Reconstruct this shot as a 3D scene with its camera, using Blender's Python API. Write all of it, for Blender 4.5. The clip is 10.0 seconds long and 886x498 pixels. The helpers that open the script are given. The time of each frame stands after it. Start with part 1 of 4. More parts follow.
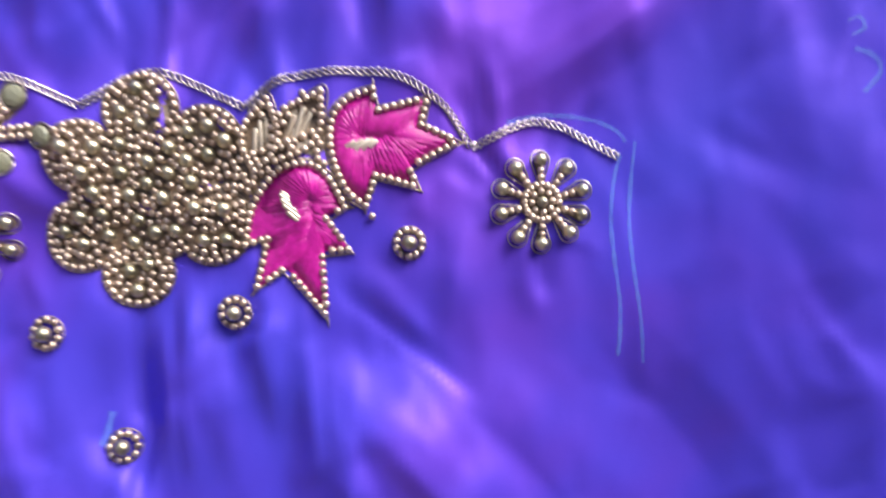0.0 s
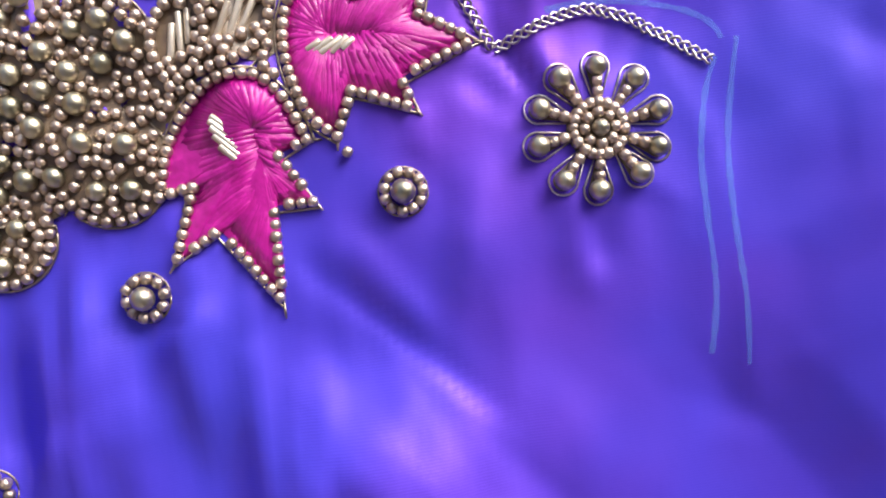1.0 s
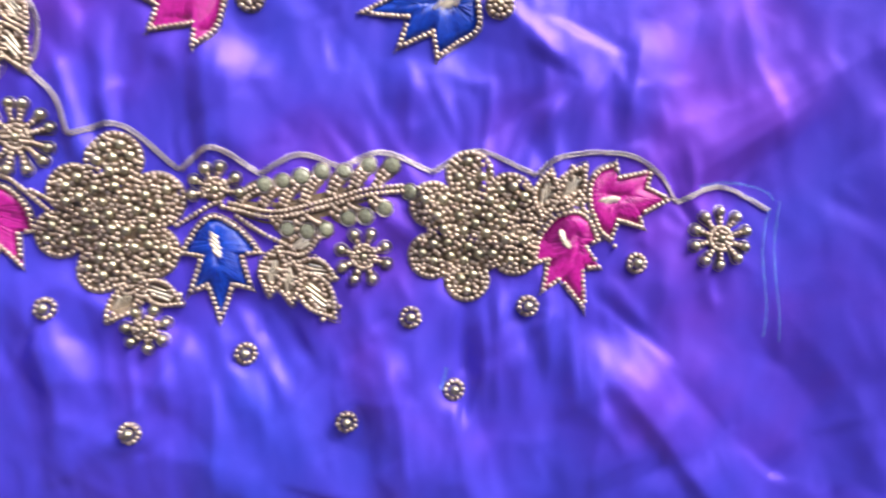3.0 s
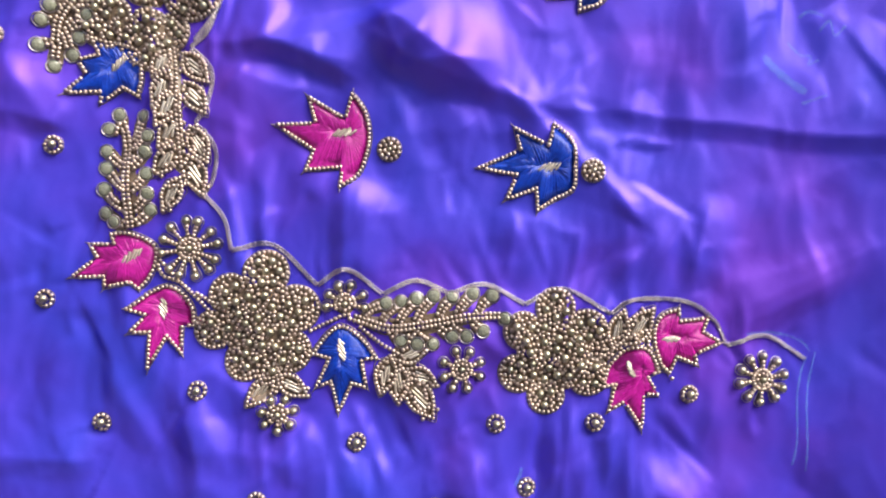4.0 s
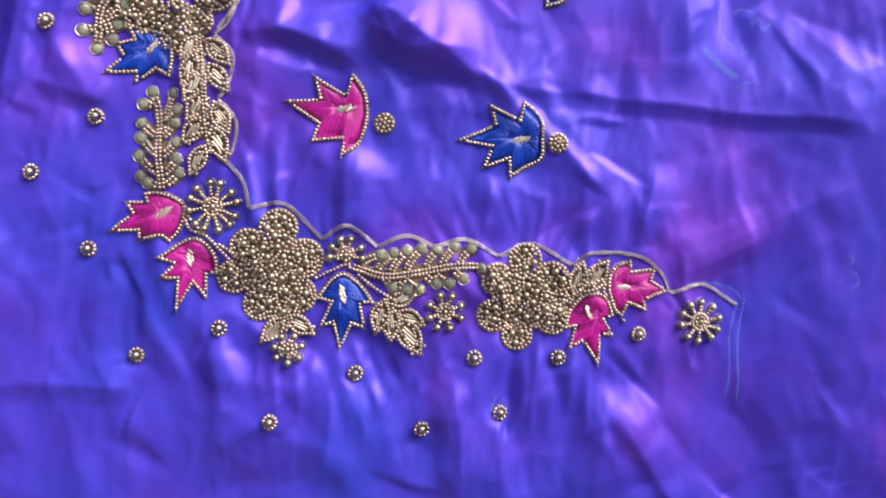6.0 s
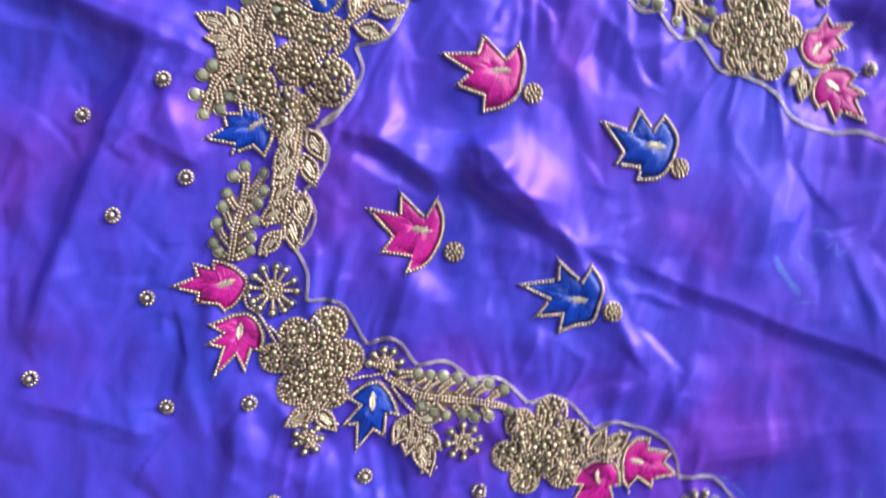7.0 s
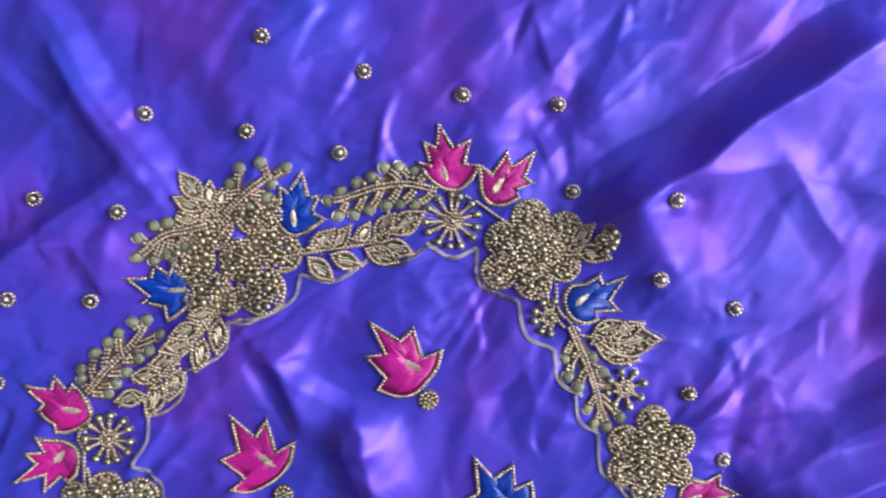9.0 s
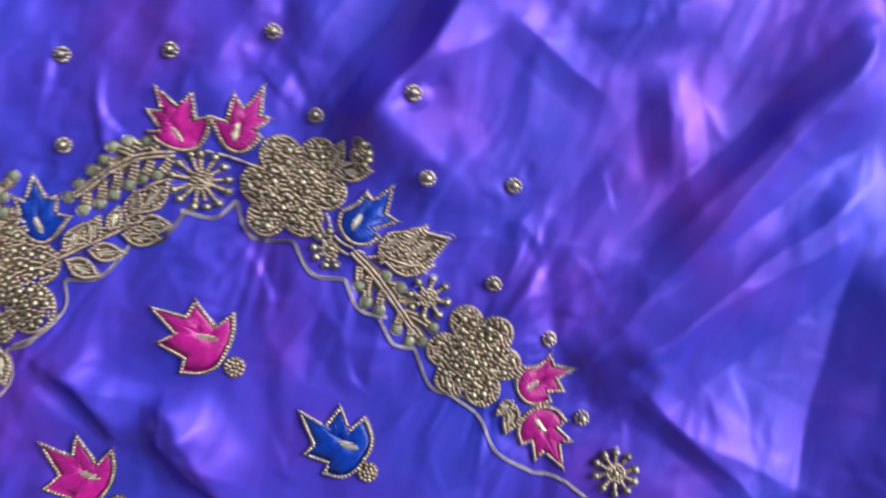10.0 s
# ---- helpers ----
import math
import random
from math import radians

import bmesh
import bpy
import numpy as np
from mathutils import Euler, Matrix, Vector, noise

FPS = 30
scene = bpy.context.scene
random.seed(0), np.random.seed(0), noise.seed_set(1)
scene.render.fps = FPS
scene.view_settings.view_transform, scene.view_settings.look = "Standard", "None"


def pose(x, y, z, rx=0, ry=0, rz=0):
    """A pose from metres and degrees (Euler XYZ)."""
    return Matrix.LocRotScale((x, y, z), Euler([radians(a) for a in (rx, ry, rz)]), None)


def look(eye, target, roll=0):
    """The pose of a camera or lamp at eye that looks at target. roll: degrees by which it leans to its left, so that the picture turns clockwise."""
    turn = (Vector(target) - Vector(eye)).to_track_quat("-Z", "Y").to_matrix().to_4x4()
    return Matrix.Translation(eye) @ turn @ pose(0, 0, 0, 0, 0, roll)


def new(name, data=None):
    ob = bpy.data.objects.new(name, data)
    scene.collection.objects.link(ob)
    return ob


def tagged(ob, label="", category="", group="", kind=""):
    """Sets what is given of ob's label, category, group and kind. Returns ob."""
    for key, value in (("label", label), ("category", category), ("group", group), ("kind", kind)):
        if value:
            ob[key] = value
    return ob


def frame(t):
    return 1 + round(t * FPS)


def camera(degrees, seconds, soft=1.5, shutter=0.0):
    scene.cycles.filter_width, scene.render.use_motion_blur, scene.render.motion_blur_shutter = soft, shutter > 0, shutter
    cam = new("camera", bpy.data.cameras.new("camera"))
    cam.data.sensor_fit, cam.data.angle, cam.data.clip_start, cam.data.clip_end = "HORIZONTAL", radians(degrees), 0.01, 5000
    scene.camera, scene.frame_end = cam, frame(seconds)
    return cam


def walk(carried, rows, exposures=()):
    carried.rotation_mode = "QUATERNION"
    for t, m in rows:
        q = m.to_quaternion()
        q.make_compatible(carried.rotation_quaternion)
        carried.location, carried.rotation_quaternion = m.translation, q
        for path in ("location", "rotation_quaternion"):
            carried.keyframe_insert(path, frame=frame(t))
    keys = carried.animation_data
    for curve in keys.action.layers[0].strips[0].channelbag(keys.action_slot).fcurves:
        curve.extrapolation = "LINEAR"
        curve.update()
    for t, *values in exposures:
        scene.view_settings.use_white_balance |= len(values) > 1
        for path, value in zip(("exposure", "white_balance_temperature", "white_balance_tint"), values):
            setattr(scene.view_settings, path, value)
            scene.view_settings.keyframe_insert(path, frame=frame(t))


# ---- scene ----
# A hand-embroidered shot-silk cloth lying on a table, filmed from just above.
# Plan numbers are in millimetres on the cloth; MM turns them into metres.
MM = 0.001

# ---- camera ----
cam = camera(60.0, 10.0, soft=1.9, shutter=0.37)
walk(cam, [
    (0.0, pose(0.1264, -0.0768, 0.2013, -0.80, -2.93, -5.87)),
    (0.2, pose(0.1296, -0.0790, 0.1792, -2.48, -3.67, -5.95)),
    (0.3, pose(0.1272, -0.0788, 0.1666, -3.29, -3.60, -6.10)),
    (0.5, pose(0.1308, -0.0824, 0.1450, -4.16, -3.14, -6.45)),
    (0.7, pose(0.1292, -0.0834, 0.1374, -3.10, -2.80, -6.58)),
    (1.0, pose(0.1283, -0.0848, 0.1364, -1.54, -2.38, -6.72)),
    (1.2, pose(0.1283, -0.0768, 0.1356, -1.67, -2.33, -6.74)),
    (1.5, pose(0.1276, -0.0709, 0.1318, -1.86, -2.26, -6.77)),
    (1.8, pose(0.1229, -0.0724, 0.1365, -0.68, -2.21, -6.70)),
    (2.0, pose(0.1135, -0.0684, 0.1537, -0.03, -2.24, -6.65)),
    (2.2, pose(0.1017, -0.0502, 0.1951, -0.90, -3.10, -6.83)),
    (2.5, pose(0.0701, -0.0443, 0.2671, -2.37, -4.31, -5.82)),
    (2.6, pose(0.0575, -0.0478, 0.2837, -2.81, -4.75, -5.16)),
    (2.8, pose(0.0403, -0.0536, 0.3006, -2.96, -5.07, -4.59)),
    (3.0, pose(0.0269, -0.0489, 0.3070, -2.74, -4.40, -4.74)),
    (3.2, pose(0.0098, -0.0439, 0.3142, -2.16, -3.61, -4.39)),
    (4.3, pose(-0.0116, 0.0053, 0.3794, -1.04, -3.03, 1.11)),
    (4.5, pose(-0.0085, -0.0022, 0.3889, -1.05, -3.35, 0.68)),
    (4.7, pose(-0.0071, -0.0048, 0.4050, -1.36, -3.99, -0.14)),
    (5.0, pose(-0.0052, -0.0154, 0.4222, -1.87, -4.62, -1.35)),
    (5.2, pose(-0.0013, -0.0265, 0.4384, -1.25, -4.30, -1.73)),
    (6.3, pose(-0.0305, -0.0100, 0.4236, -1.78, -4.17, 3.60)),
    (6.5, pose(-0.0420, 0.0068, 0.4235, -2.71, -4.01, 6.48)),
    (6.7, pose(-0.0475, 0.0293, 0.4261, -3.55, -3.54, 9.82)),
    (7.0, pose(-0.0510, 0.0631, 0.4332, -4.13, -2.60, 15.52)),
    (7.2, pose(-0.0579, 0.0908, 0.4350, -4.31, -2.15, 19.76)),
    (7.5, pose(-0.0694, 0.1302, 0.4288, -4.31, -1.85, 26.74)),
    (7.7, pose(-0.0727, 0.1469, 0.4249, -3.47, -1.13, 31.53)),
    (8.0, pose(-0.0833, 0.1697, 0.4262, -3.18, -0.94, 38.03)),
    (8.2, pose(-0.0883, 0.1832, 0.4314, -2.98, -0.92, 41.41)),
    (8.5, pose(-0.0875, 0.1939, 0.4373, -2.72, -0.94, 44.71)),
    (8.7, pose(-0.0877, 0.2011, 0.4377, -3.17, -0.92, 45.60)),
    (9.0, pose(-0.0751, 0.2130, 0.4330, -3.02, -0.84, 45.75)),
    (9.2, pose(-0.0580, 0.2323, 0.4346, -3.28, -0.77, 44.82)),
    (9.5, pose(-0.0312, 0.2617, 0.4292, -3.32, -0.73, 41.44)),
    (9.7, pose(-0.0057, 0.2693, 0.4259, -3.99, -1.13, 37.69)),
    (10.0, pose(0.0343, 0.2629, 0.4204, -4.15, -3.15, 29.41)),
], exposures=[
    (0.0, 1.22, 6400, 9), (1.0, 1.22, 6400, 9), (2.0, 1.20, 6250, 9), (2.5, 1.32, 6350, 8), (4.5, 0.98, 6400, 8), (5.2, 0.95, 6550, 10), (6.5, 1.06, 6400, 8), (7.0, 1.13, 6350, 0), (7.5, 1.11, 6300, -4), (8.0, 0.90, 6150, -2), (9.0, 0.84, 6150, -3), (10.0, 0.76, 6150, -1),
])

# ---- light: soft daylight from the upper right of the cloth ----
world = bpy.data.worlds.new("daylight")
scene.world = world
world.use_nodes = True
wn = world.node_tree.nodes
sky = wn.new("ShaderNodeTexSky")
sky.sky_type = "NISHITA"
sky.sun_disc = False
sky.dust_density = 3.0
sky.sun_elevation = radians(29)
sky.sun_rotation = radians(42)
wn["Background"].inputs["Strength"].default_value = 0.115
world.node_tree.links.new(sky.outputs["Color"], wn["Background"].inputs["Color"])
sun = new("sun", bpy.data.lights.new("sun", "SUN"))
sun.data.energy, sun.data.angle, sun.data.color = 1.8, radians(40), (1.0, 0.97, 0.94)
sun.matrix_world = look((0.57, 0.63, 0.48), (0, 0, 0))
scene.view_settings.exposure = 0.0


# ---- materials ----
def material(name):
    m = bpy.data.materials.new(name)
    m.use_nodes = True
    return m, m.node_tree.nodes, m.node_tree.links, m.node_tree.nodes["Principled BSDF"]


def ramp(nodes, stops):
    r = nodes.new("ShaderNodeValToRGB")
    while len(r.color_ramp.elements) < len(stops):
        r.color_ramp.elements.new(0.5)
    for e, (at, c) in zip(r.color_ramp.elements, stops):
        e.position, e.color = at, (*c, 1)
    return r


def silk_material():
    """Shot taffeta: blue warp seen as body colour, violet weft as gloss, fine rib weave and creases."""
    m, n, l, bsdf = material("shot_silk")
    co = n.new("ShaderNodeTexCoord")
    big = n.new("ShaderNodeTexNoise")
    big.inputs["Scale"].default_value, big.inputs["Detail"].default_value = 9, 3
    l.new(co.outputs["Object"], big.inputs["Vector"])
    # angle-dependent sheen is put into the colour as random blue-to-violet patches
    body = ramp(n, [(0.32, (0.040, 0.056, 0.61)), (0.52, (0.064, 0.046, 0.59)), (0.68, (0.120, 0.041, 0.53))])
    l.new(big.outputs["Fac"], body.inputs["Fac"])
    shine = ramp(n, [(0.32, (0.22, 0.17, 0.72)), (0.52, (0.29, 0.16, 0.72)), (0.68, (0.37, 0.15, 0.70))])
    l.new(big.outputs["Fac"], shine.inputs["Fac"])
    weave = n.new("ShaderNodeTexWave")
    weave.wave_type, weave.bands_direction = "BANDS", "Y"
    weave.inputs["Scale"].default_value, weave.inputs["Distortion"].default_value = 620, 1.2
    l.new(co.outputs["Object"], weave.inputs["Vector"])
    slub = n.new("ShaderNodeTexNoise")
    slub.inputs["Scale"].default_value, slub.inputs["Detail"].default_value = 60, 6
    l.new(co.outputs["Object"], slub.inputs["Vector"])
    b1 = n.new("ShaderNodeBump")
    b1.inputs["Strength"].default_value, b1.inputs["Distance"].default_value = 0.12, 0.002
    l.new(slub.outputs["Fac"], b1.inputs["Height"])
    b2 = n.new("ShaderNodeBump")
    b2.inputs["Strength"].default_value, b2.inputs["Distance"].default_value = 0.05, 0.0003
    l.new(weave.outputs["Fac"], b2.inputs["Height"])
    l.new(b1.outputs["Normal"], b2.inputs["Normal"])
    dif = n.new("ShaderNodeBsdfDiffuse")
    l.new(body.outputs["Color"], dif.inputs["Color"])
    l.new(b2.outputs["Normal"], dif.inputs["Normal"])
    glo = n.new("ShaderNodeBsdfAnisotropic")
    glo.inputs["Roughness"].default_value = 0.43
    l.new(shine.outputs["Color"], glo.inputs["Color"])
    l.new(b2.outputs["Normal"], glo.inputs["Normal"])
    mix = n.new("ShaderNodeMixShader")
    mix.inputs["Fac"].default_value = 0.22
    l.new(dif.outputs["BSDF"], mix.inputs[1])
    l.new(glo.outputs["BSDF"], mix.inputs[2])
    l.new(mix.outputs["Shader"], n["Material Output"].inputs["Surface"])
    return m


def metal_material(name, dark, light, rough, grain=900, metallic=1.0):
    """Plated beads and wires: each one a little different in tone, worn in fine spots."""
    m, n, l, bsdf = material(name)
    info = n.new("ShaderNodeObjectInfo")
    co = n.new("ShaderNodeTexCoord")
    spot = n.new("ShaderNodeTexNoise")
    spot.inputs["Scale"].default_value, spot.inputs["Detail"].default_value = grain, 3
    l.new(co.outputs["Object"], spot.inputs["Vector"])
    add = n.new("ShaderNodeMath")
    add.operation = "MULTIPLY_ADD"
    l.new(spot.outputs["Fac"], add.inputs[0])
    add.inputs[1].default_value = 0.5
    l.new(info.outputs["Random"], add.inputs[2])
    tone = ramp(n, [(0.2, dark), (1.1, light)])
    l.new(add.outputs["Value"], tone.inputs["Fac"])
    l.new(tone.outputs["Color"], bsdf.inputs["Base Color"])
    rr = n.new("ShaderNodeMapRange")
    rr.inputs["To Min"].default_value, rr.inputs["To Max"].default_value = rough - 0.07, rough + 0.1
    l.new(spot.outputs["Fac"], rr.inputs["Value"])
    l.new(rr.outputs["Result"], bsdf.inputs["Roughness"])
    bsdf.inputs["Metallic"].default_value = metallic
    return m


def thread_material(name, dark, light):
    """Floss: satin fibres, tone varying strand by strand."""
    m, n, l, bsdf = material(name)
    geo = n.new("ShaderNodeNewGeometry")
    co = n.new("ShaderNodeTexCoord")
    spot = n.new("ShaderNodeTexNoise")
    spot.inputs["Scale"].default_value, spot.inputs["Detail"].default_value = 500, 4
    l.new(co.outputs["Object"], spot.inputs["Vector"])
    add = n.new("ShaderNodeMath")
    add.operation = "MULTIPLY_ADD"
    add.inputs[1].default_value = 0.18
    l.new(geo.outputs["Random Per Island"], add.inputs[0])
    l.new(spot.outputs["Fac"], add.inputs[2])
    tone = ramp(n, [(0.3, dark), (0.95, light)])
    l.new(add.outputs["Value"], tone.inputs["Fac"])
    l.new(tone.outputs["Color"], bsdf.inputs["Base Color"])
    bump = n.new("ShaderNodeBump")
    bump.inputs["Strength"].default_value, bump.inputs["Distance"].default_value = 0.4, 0.0003
    l.new(spot.outputs["Fac"], bump.inputs["Height"])
    l.new(bump.outputs["Normal"], bsdf.inputs["Normal"])
    bsdf.inputs["Roughness"].default_value = 0.36
    bsdf.inputs["Sheen Weight"].default_value = 0.08
    bsdf.inputs["Sheen Tint"].default_value = (*light, 1)
    return m


SILK = silk_material()
SEED = metal_material("antique_gold_seed_bead", (0.40, 0.315, 0.265), (0.65, 0.535, 0.455), 0.44)
PEARL = metal_material("olive_gold_pearl_bead", (0.32, 0.30, 0.22), (0.50, 0.46, 0.35), 0.38)
WIRE = metal_material("tarnished_gold_wire", (0.23, 0.19, 0.19), (0.70, 0.62, 0.61), 0.34, 2600)
BUGLE = metal_material("champagne_metal_tube", (0.56, 0.48, 0.38), (0.80, 0.72, 0.61), 0.34, 900, 0.6)
PINK = thread_material("magenta_floss", (0.30, 0.003, 0.16), (0.58, 0.016, 0.36))
BLUE = thread_material("royal_blue_floss", (0.002, 0.016, 0.26), (0.004, 0.064, 0.54))
BACKING = thread_material("gold_brown_backing_thread", (0.13, 0.088, 0.056), (0.24, 0.17, 0.115))
STONE, sn, sl, sb = material("pale_green_cut_stone")
sb.inputs["Base Color"].default_value = (0.50, 0.55, 0.26, 1)
sb.inputs["Roughness"].default_value = 0.14
sb.inputs["Metallic"].default_value = 0.0
sb.inputs["Transmission Weight"].default_value = 0.25
sb.inputs["IOR"].default_value = 1.5
snoise = sn.new("ShaderNodeTexNoise")
snoise.inputs["Scale"].default_value = 700
sramp = ramp(sn, [(0.35, (0.22, 0.23, 0.165)), (0.65, (0.40, 0.40, 0.30))])
sl.new(snoise.outputs["Fac"], sramp.inputs["Fac"])
sl.new(sramp.outputs["Color"], sb.inputs["Base Color"])
CHALK, cn, cl, cb = material("pale_blue_tailors_chalk")
cb.inputs["Base Color"].default_value = (0.32, 0.46, 0.92, 1)
cb.inputs["Roughness"].default_value = 0.9
cnoise = cn.new("ShaderNodeTexNoise")
cnoise.inputs["Scale"].default_value = 400
cramp = ramp(cn, [(0.4, (0.10, 0.17, 0.80)), (0.62, (0.22, 0.48, 0.98))])
cl.new(cnoise.outputs["Fac"], cramp.inputs["Fac"])
cl.new(cramp.outputs["Color"], cb.inputs["Base Color"])
calpha = cn.new("ShaderNodeMapRange")
calpha.inputs["From Min"].default_value, calpha.inputs["From Max"].default_value = 0.35, 0.7
calpha.inputs["To Min"].default_value, calpha.inputs["To Max"].default_value = 0.02, 0.60
cl.new(cnoise.outputs["Fac"], calpha.inputs["Value"])
cl.new(calpha.outputs["Result"], cb.inputs["Alpha"])
TABLE, tn, tl, tb = material("brown_table_wood")
tnoise = tn.new("ShaderNodeTexNoise")
tnoise.inputs["Scale"].default_value = 9
tramp = ramp(tn, [(0.3, (0.12, 0.07, 0.04)), (0.7, (0.22, 0.13, 0.08))])
tl.new(tnoise.outputs["Fac"], tramp.inputs["Fac"])
tl.new(tramp.outputs["Color"], tb.inputs["Base Color"])


# grey of the unseen added walls and ceiling, pale enough to fill shade
SCREEN_GREY, pn, pl, pb = material("grey_beige_screen")
pnoise = pn.new("ShaderNodeTexNoise")
pnoise.inputs["Scale"].default_value, pnoise.inputs["Detail"].default_value = 6, 6
pramp = ramp(pn, [(0.3, (0.44, 0.42, 0.40)), (0.7, (0.54, 0.52, 0.49))])
pl.new(pnoise.outputs["Fac"], pramp.inputs["Fac"])
pl.new(pramp.outputs["Color"], pb.inputs["Base Color"])
pb.inputs["Roughness"].default_value = 0.9
SCREEN_EDGE, SCREEN_SIDE = 0.85, -0.70


# ---- the lie of the cloth ----
def smooth(a):
    a = min(1.0, max(0.0, a))
    return a * a * (3 - 2 * a)


FOLDS = []


def ridge(x0, y0, x1, y1, rise, left, right, ends=25.0):
    """A fold along a line: height in mm, and how far it falls off to the left and the right of its way."""
    d = math.hypot(x1 - x0, y1 - y0)
    FOLDS.append((x0, y0, (x1 - x0) / d, (y1 - y0) / d, d, rise, left, right, ends))


ridge(-142.5, -10.1, -132.7, -63.1, 3.0, 14, 7)
ridge(-96.6, -69.7, -56.5, -96.5, 3.0, 8, 16)
ridge(-56.5, -96.5, -93.0, -133.5, 3.5, 14, 8)
ridge(-203.8, 94.0, -175.0, 48.8, 4.0, 30, 10)
ridge(151.0, 118.7, 149.9, 70.1, 3.0, 10, 30)
ridge(-85.4, 57.5, -90.2, -4.5, 2.5, 8, 22)
ridge(-37.5, 21.6, -41.5, -9.6, 2.5, 22, 7)
ridge(126.2, 12.2, 112.3, -28.3, 2.5, 8, 20)
ridge(35.6, 472.1, -2.6, 273.5, 25.0, 110, 30)
ridge(-16.3, 434.3, -16.9, 326.6, 4.0, 12, 40)
ridge(-309.6, 137.0, -179.5, 115.1, 5.5, 14, 30)
ridge(-273.2, 121.6, -199.2, 103.9, 3.0, 25, 8)
ridge(-209.7, 108.3, -229.3, -73.2, 4.0, 35, 10)
ridge(-302.1, 92.1, -257.0, 94.6, 4.0, 8, 25)
ridge(-97.4, 81.2, -49.5, 62.3, 3.5, 10, 30)
ridge(144.6, 286.8, 117.6, 238.2, 3.0, 14, 40)
ridge(160.9, 166.7, 158.0, 76.8, 3.0, 12, 35)
ridge(219.4, 460.4, 178.1, 315.3, 13.0, 42, 15)
ridge(138.3, 389.2, 175.0, 345.9, 3.0, 12, 25)
ridge(332.1, 379.7, 376.2, 218.4, 36.0, 40, 56)
ridge(260.4, 393.6, 185.6, 232.2, 12.0, 40, 20)
ridge(197.8, 224.1, 331.1, 226.7, 3.0, 45, 14)
ridge(185.2, 423.0, 220.4, 482.3, 6.0, 25, 14)
ridge(86.3, -94.7, 86.3, -115.5, 2.5, 16, 8)
ridge(59.3, -92.2, 59.0, -111.6, 2.5, 16, 8)
ridge(106.9, -114.9, 103.2, -144.4, 2.8, 65, 16, 14)
ridge(64.1, -97.3, 63.0, -128.0, 3.0, 12, 5, 12)
ridge(75.1, -99.7, 75.5, -129.8, 3.0, 9, 6, 12)
ridge(87.2, -96.1, 87.3, -116.6, 2.5, 8, 5, 10)
ridge(141.5, -79.2, 136.3, -102.0, 2.5, 16, 6, 12)
ridge(179.8, -113.7, 199.3, -147.7, -3.0, 14, 25)
ridge(-24.9, -135.7, -43.8, -89.6, 3.0, 8, 20)
ridge(-112.9, -81.2, -98.6, -138.3, 3.0, 20, 8)
ridge(-218.9, 16.2, -197.0, 106.2, 4.5, 30, 10)
ridge(-76.9, 88.1, -13.6, 97.2, 4.0, 10, 28)
ridge(199.0, -21.6, 160.2, -39.1, 3.0, 10, 18)
ridge(70.7, 467.7, 121.2, 473.2, -8.0, 26, 30)
ridge(120.3, -17.5, 113.4, -31.9, 2.5, 8, 20)


LAID = []


def press(x0, y0, x1, y1, rise, left, right):
    """A laid fold, held by the table: a crest with a slope on either side, left and right of its way."""
    d = math.hypot(x1 - x0, y1 - y0)
    LAID.append((x0, y0, (x1 - x0) / d, (y1 - y0) / d, d, rise, left, right, min(12.0, d * 0.25)))


press(-23.7, 103, -13.5, 80.6, 6.5, 40, 13)
press(-13.5, 80.6, 18, 68, 6, 38, 11)
press(18, 68, 64.3, 59.2, 3, 32, 9)
press(64.3, 59.2, 246.4, 42.3, 3, 40, 9)
press(-31.3, 17.8, -38, -22.2, 3.6, 28, 12)
press(41.8, 5.9, 37.9, -21.5, 3.4, 26, 12)
press(135.7, 13, 128, -22.1, 3.2, 26, 8)
press(97.2, 12.4, 95.4, -19.5, 1.8, 20, 11)
press(208.3, -5.2, 142.4, -26.4, 1.2, 20, 22)
press(244.8, 6.2, 151.5, -36.6, 1.6, 24, 26)
press(-42.2, -87.7, -48.9, -156.9, 6, 30, 17)
press(24.3, -106.6, 27.3, -165.5, 6, 32, 18)
press(115.7, -129.6, 153.3, -179.6, 2.6, 24, 6)
press(137.8, -122.4, 188, -178.1, -1.5, 14, 14)
press(107.6, -116, 101.7, -173.8, 4.2, 60, 17)
press(-86.9, -89, -85, -134.2, 2, 14, 11)
press(-195.6, 252.7, -205.6, 168.7, 6.5, 40, 40)
press(-270.8, 178.8, -242.2, 145.6, -3, 35, 19)
press(-285.1, 123.9, -178.7, 105.4, 5.5, 20, 30)
press(-116.4, 317.5, -115.9, 245.7, 3, 19, 19)
press(-84.1, 344.1, -84.5, 273.3, 2.5, 16, 16)
press(-51.6, 377.4, -54.3, 315.7, 2.5, 19, 16)
press(-137.4, 266.7, -149.3, 206.9, 2, 19, 15)
press(-81.6, 92, -35.8, 76.1, 3, 22, 12)
press(-27, 91.2, -9.4, 78.4, 5.5, 40, 20)
press(-9.4, 78.4, 29.3, 78.5, 5.5, 40, 20)
press(222, 465, 194.7, 332.5, 8, 40, 17)
press(194.7, 332.5, 171.7, 232.2, 7, 40, 18)
press(130.2, 390.3, 158.1, 350.9, 4, 35, 16)
press(13.4, 327.2, 47.9, 378.6, 3, 19, 25)
press(84.6, 390.2, 127.8, 432.5, 3, 16, 19)
press(43.1, 374.4, 103.7, 364.8, 2.5, 19, 16)
press(-229, -104.6, -154.1, -107.9, 2.8, 34, 10)
press(-210.5, 96.4, -234, -70.7, 4.5, 47, 19)
press(-61.5, -97, -67.2, -155.6, 3.5, 41, 22)
press(-187.6, 70.9, -196, 3.5, 2.5, 25, 19)
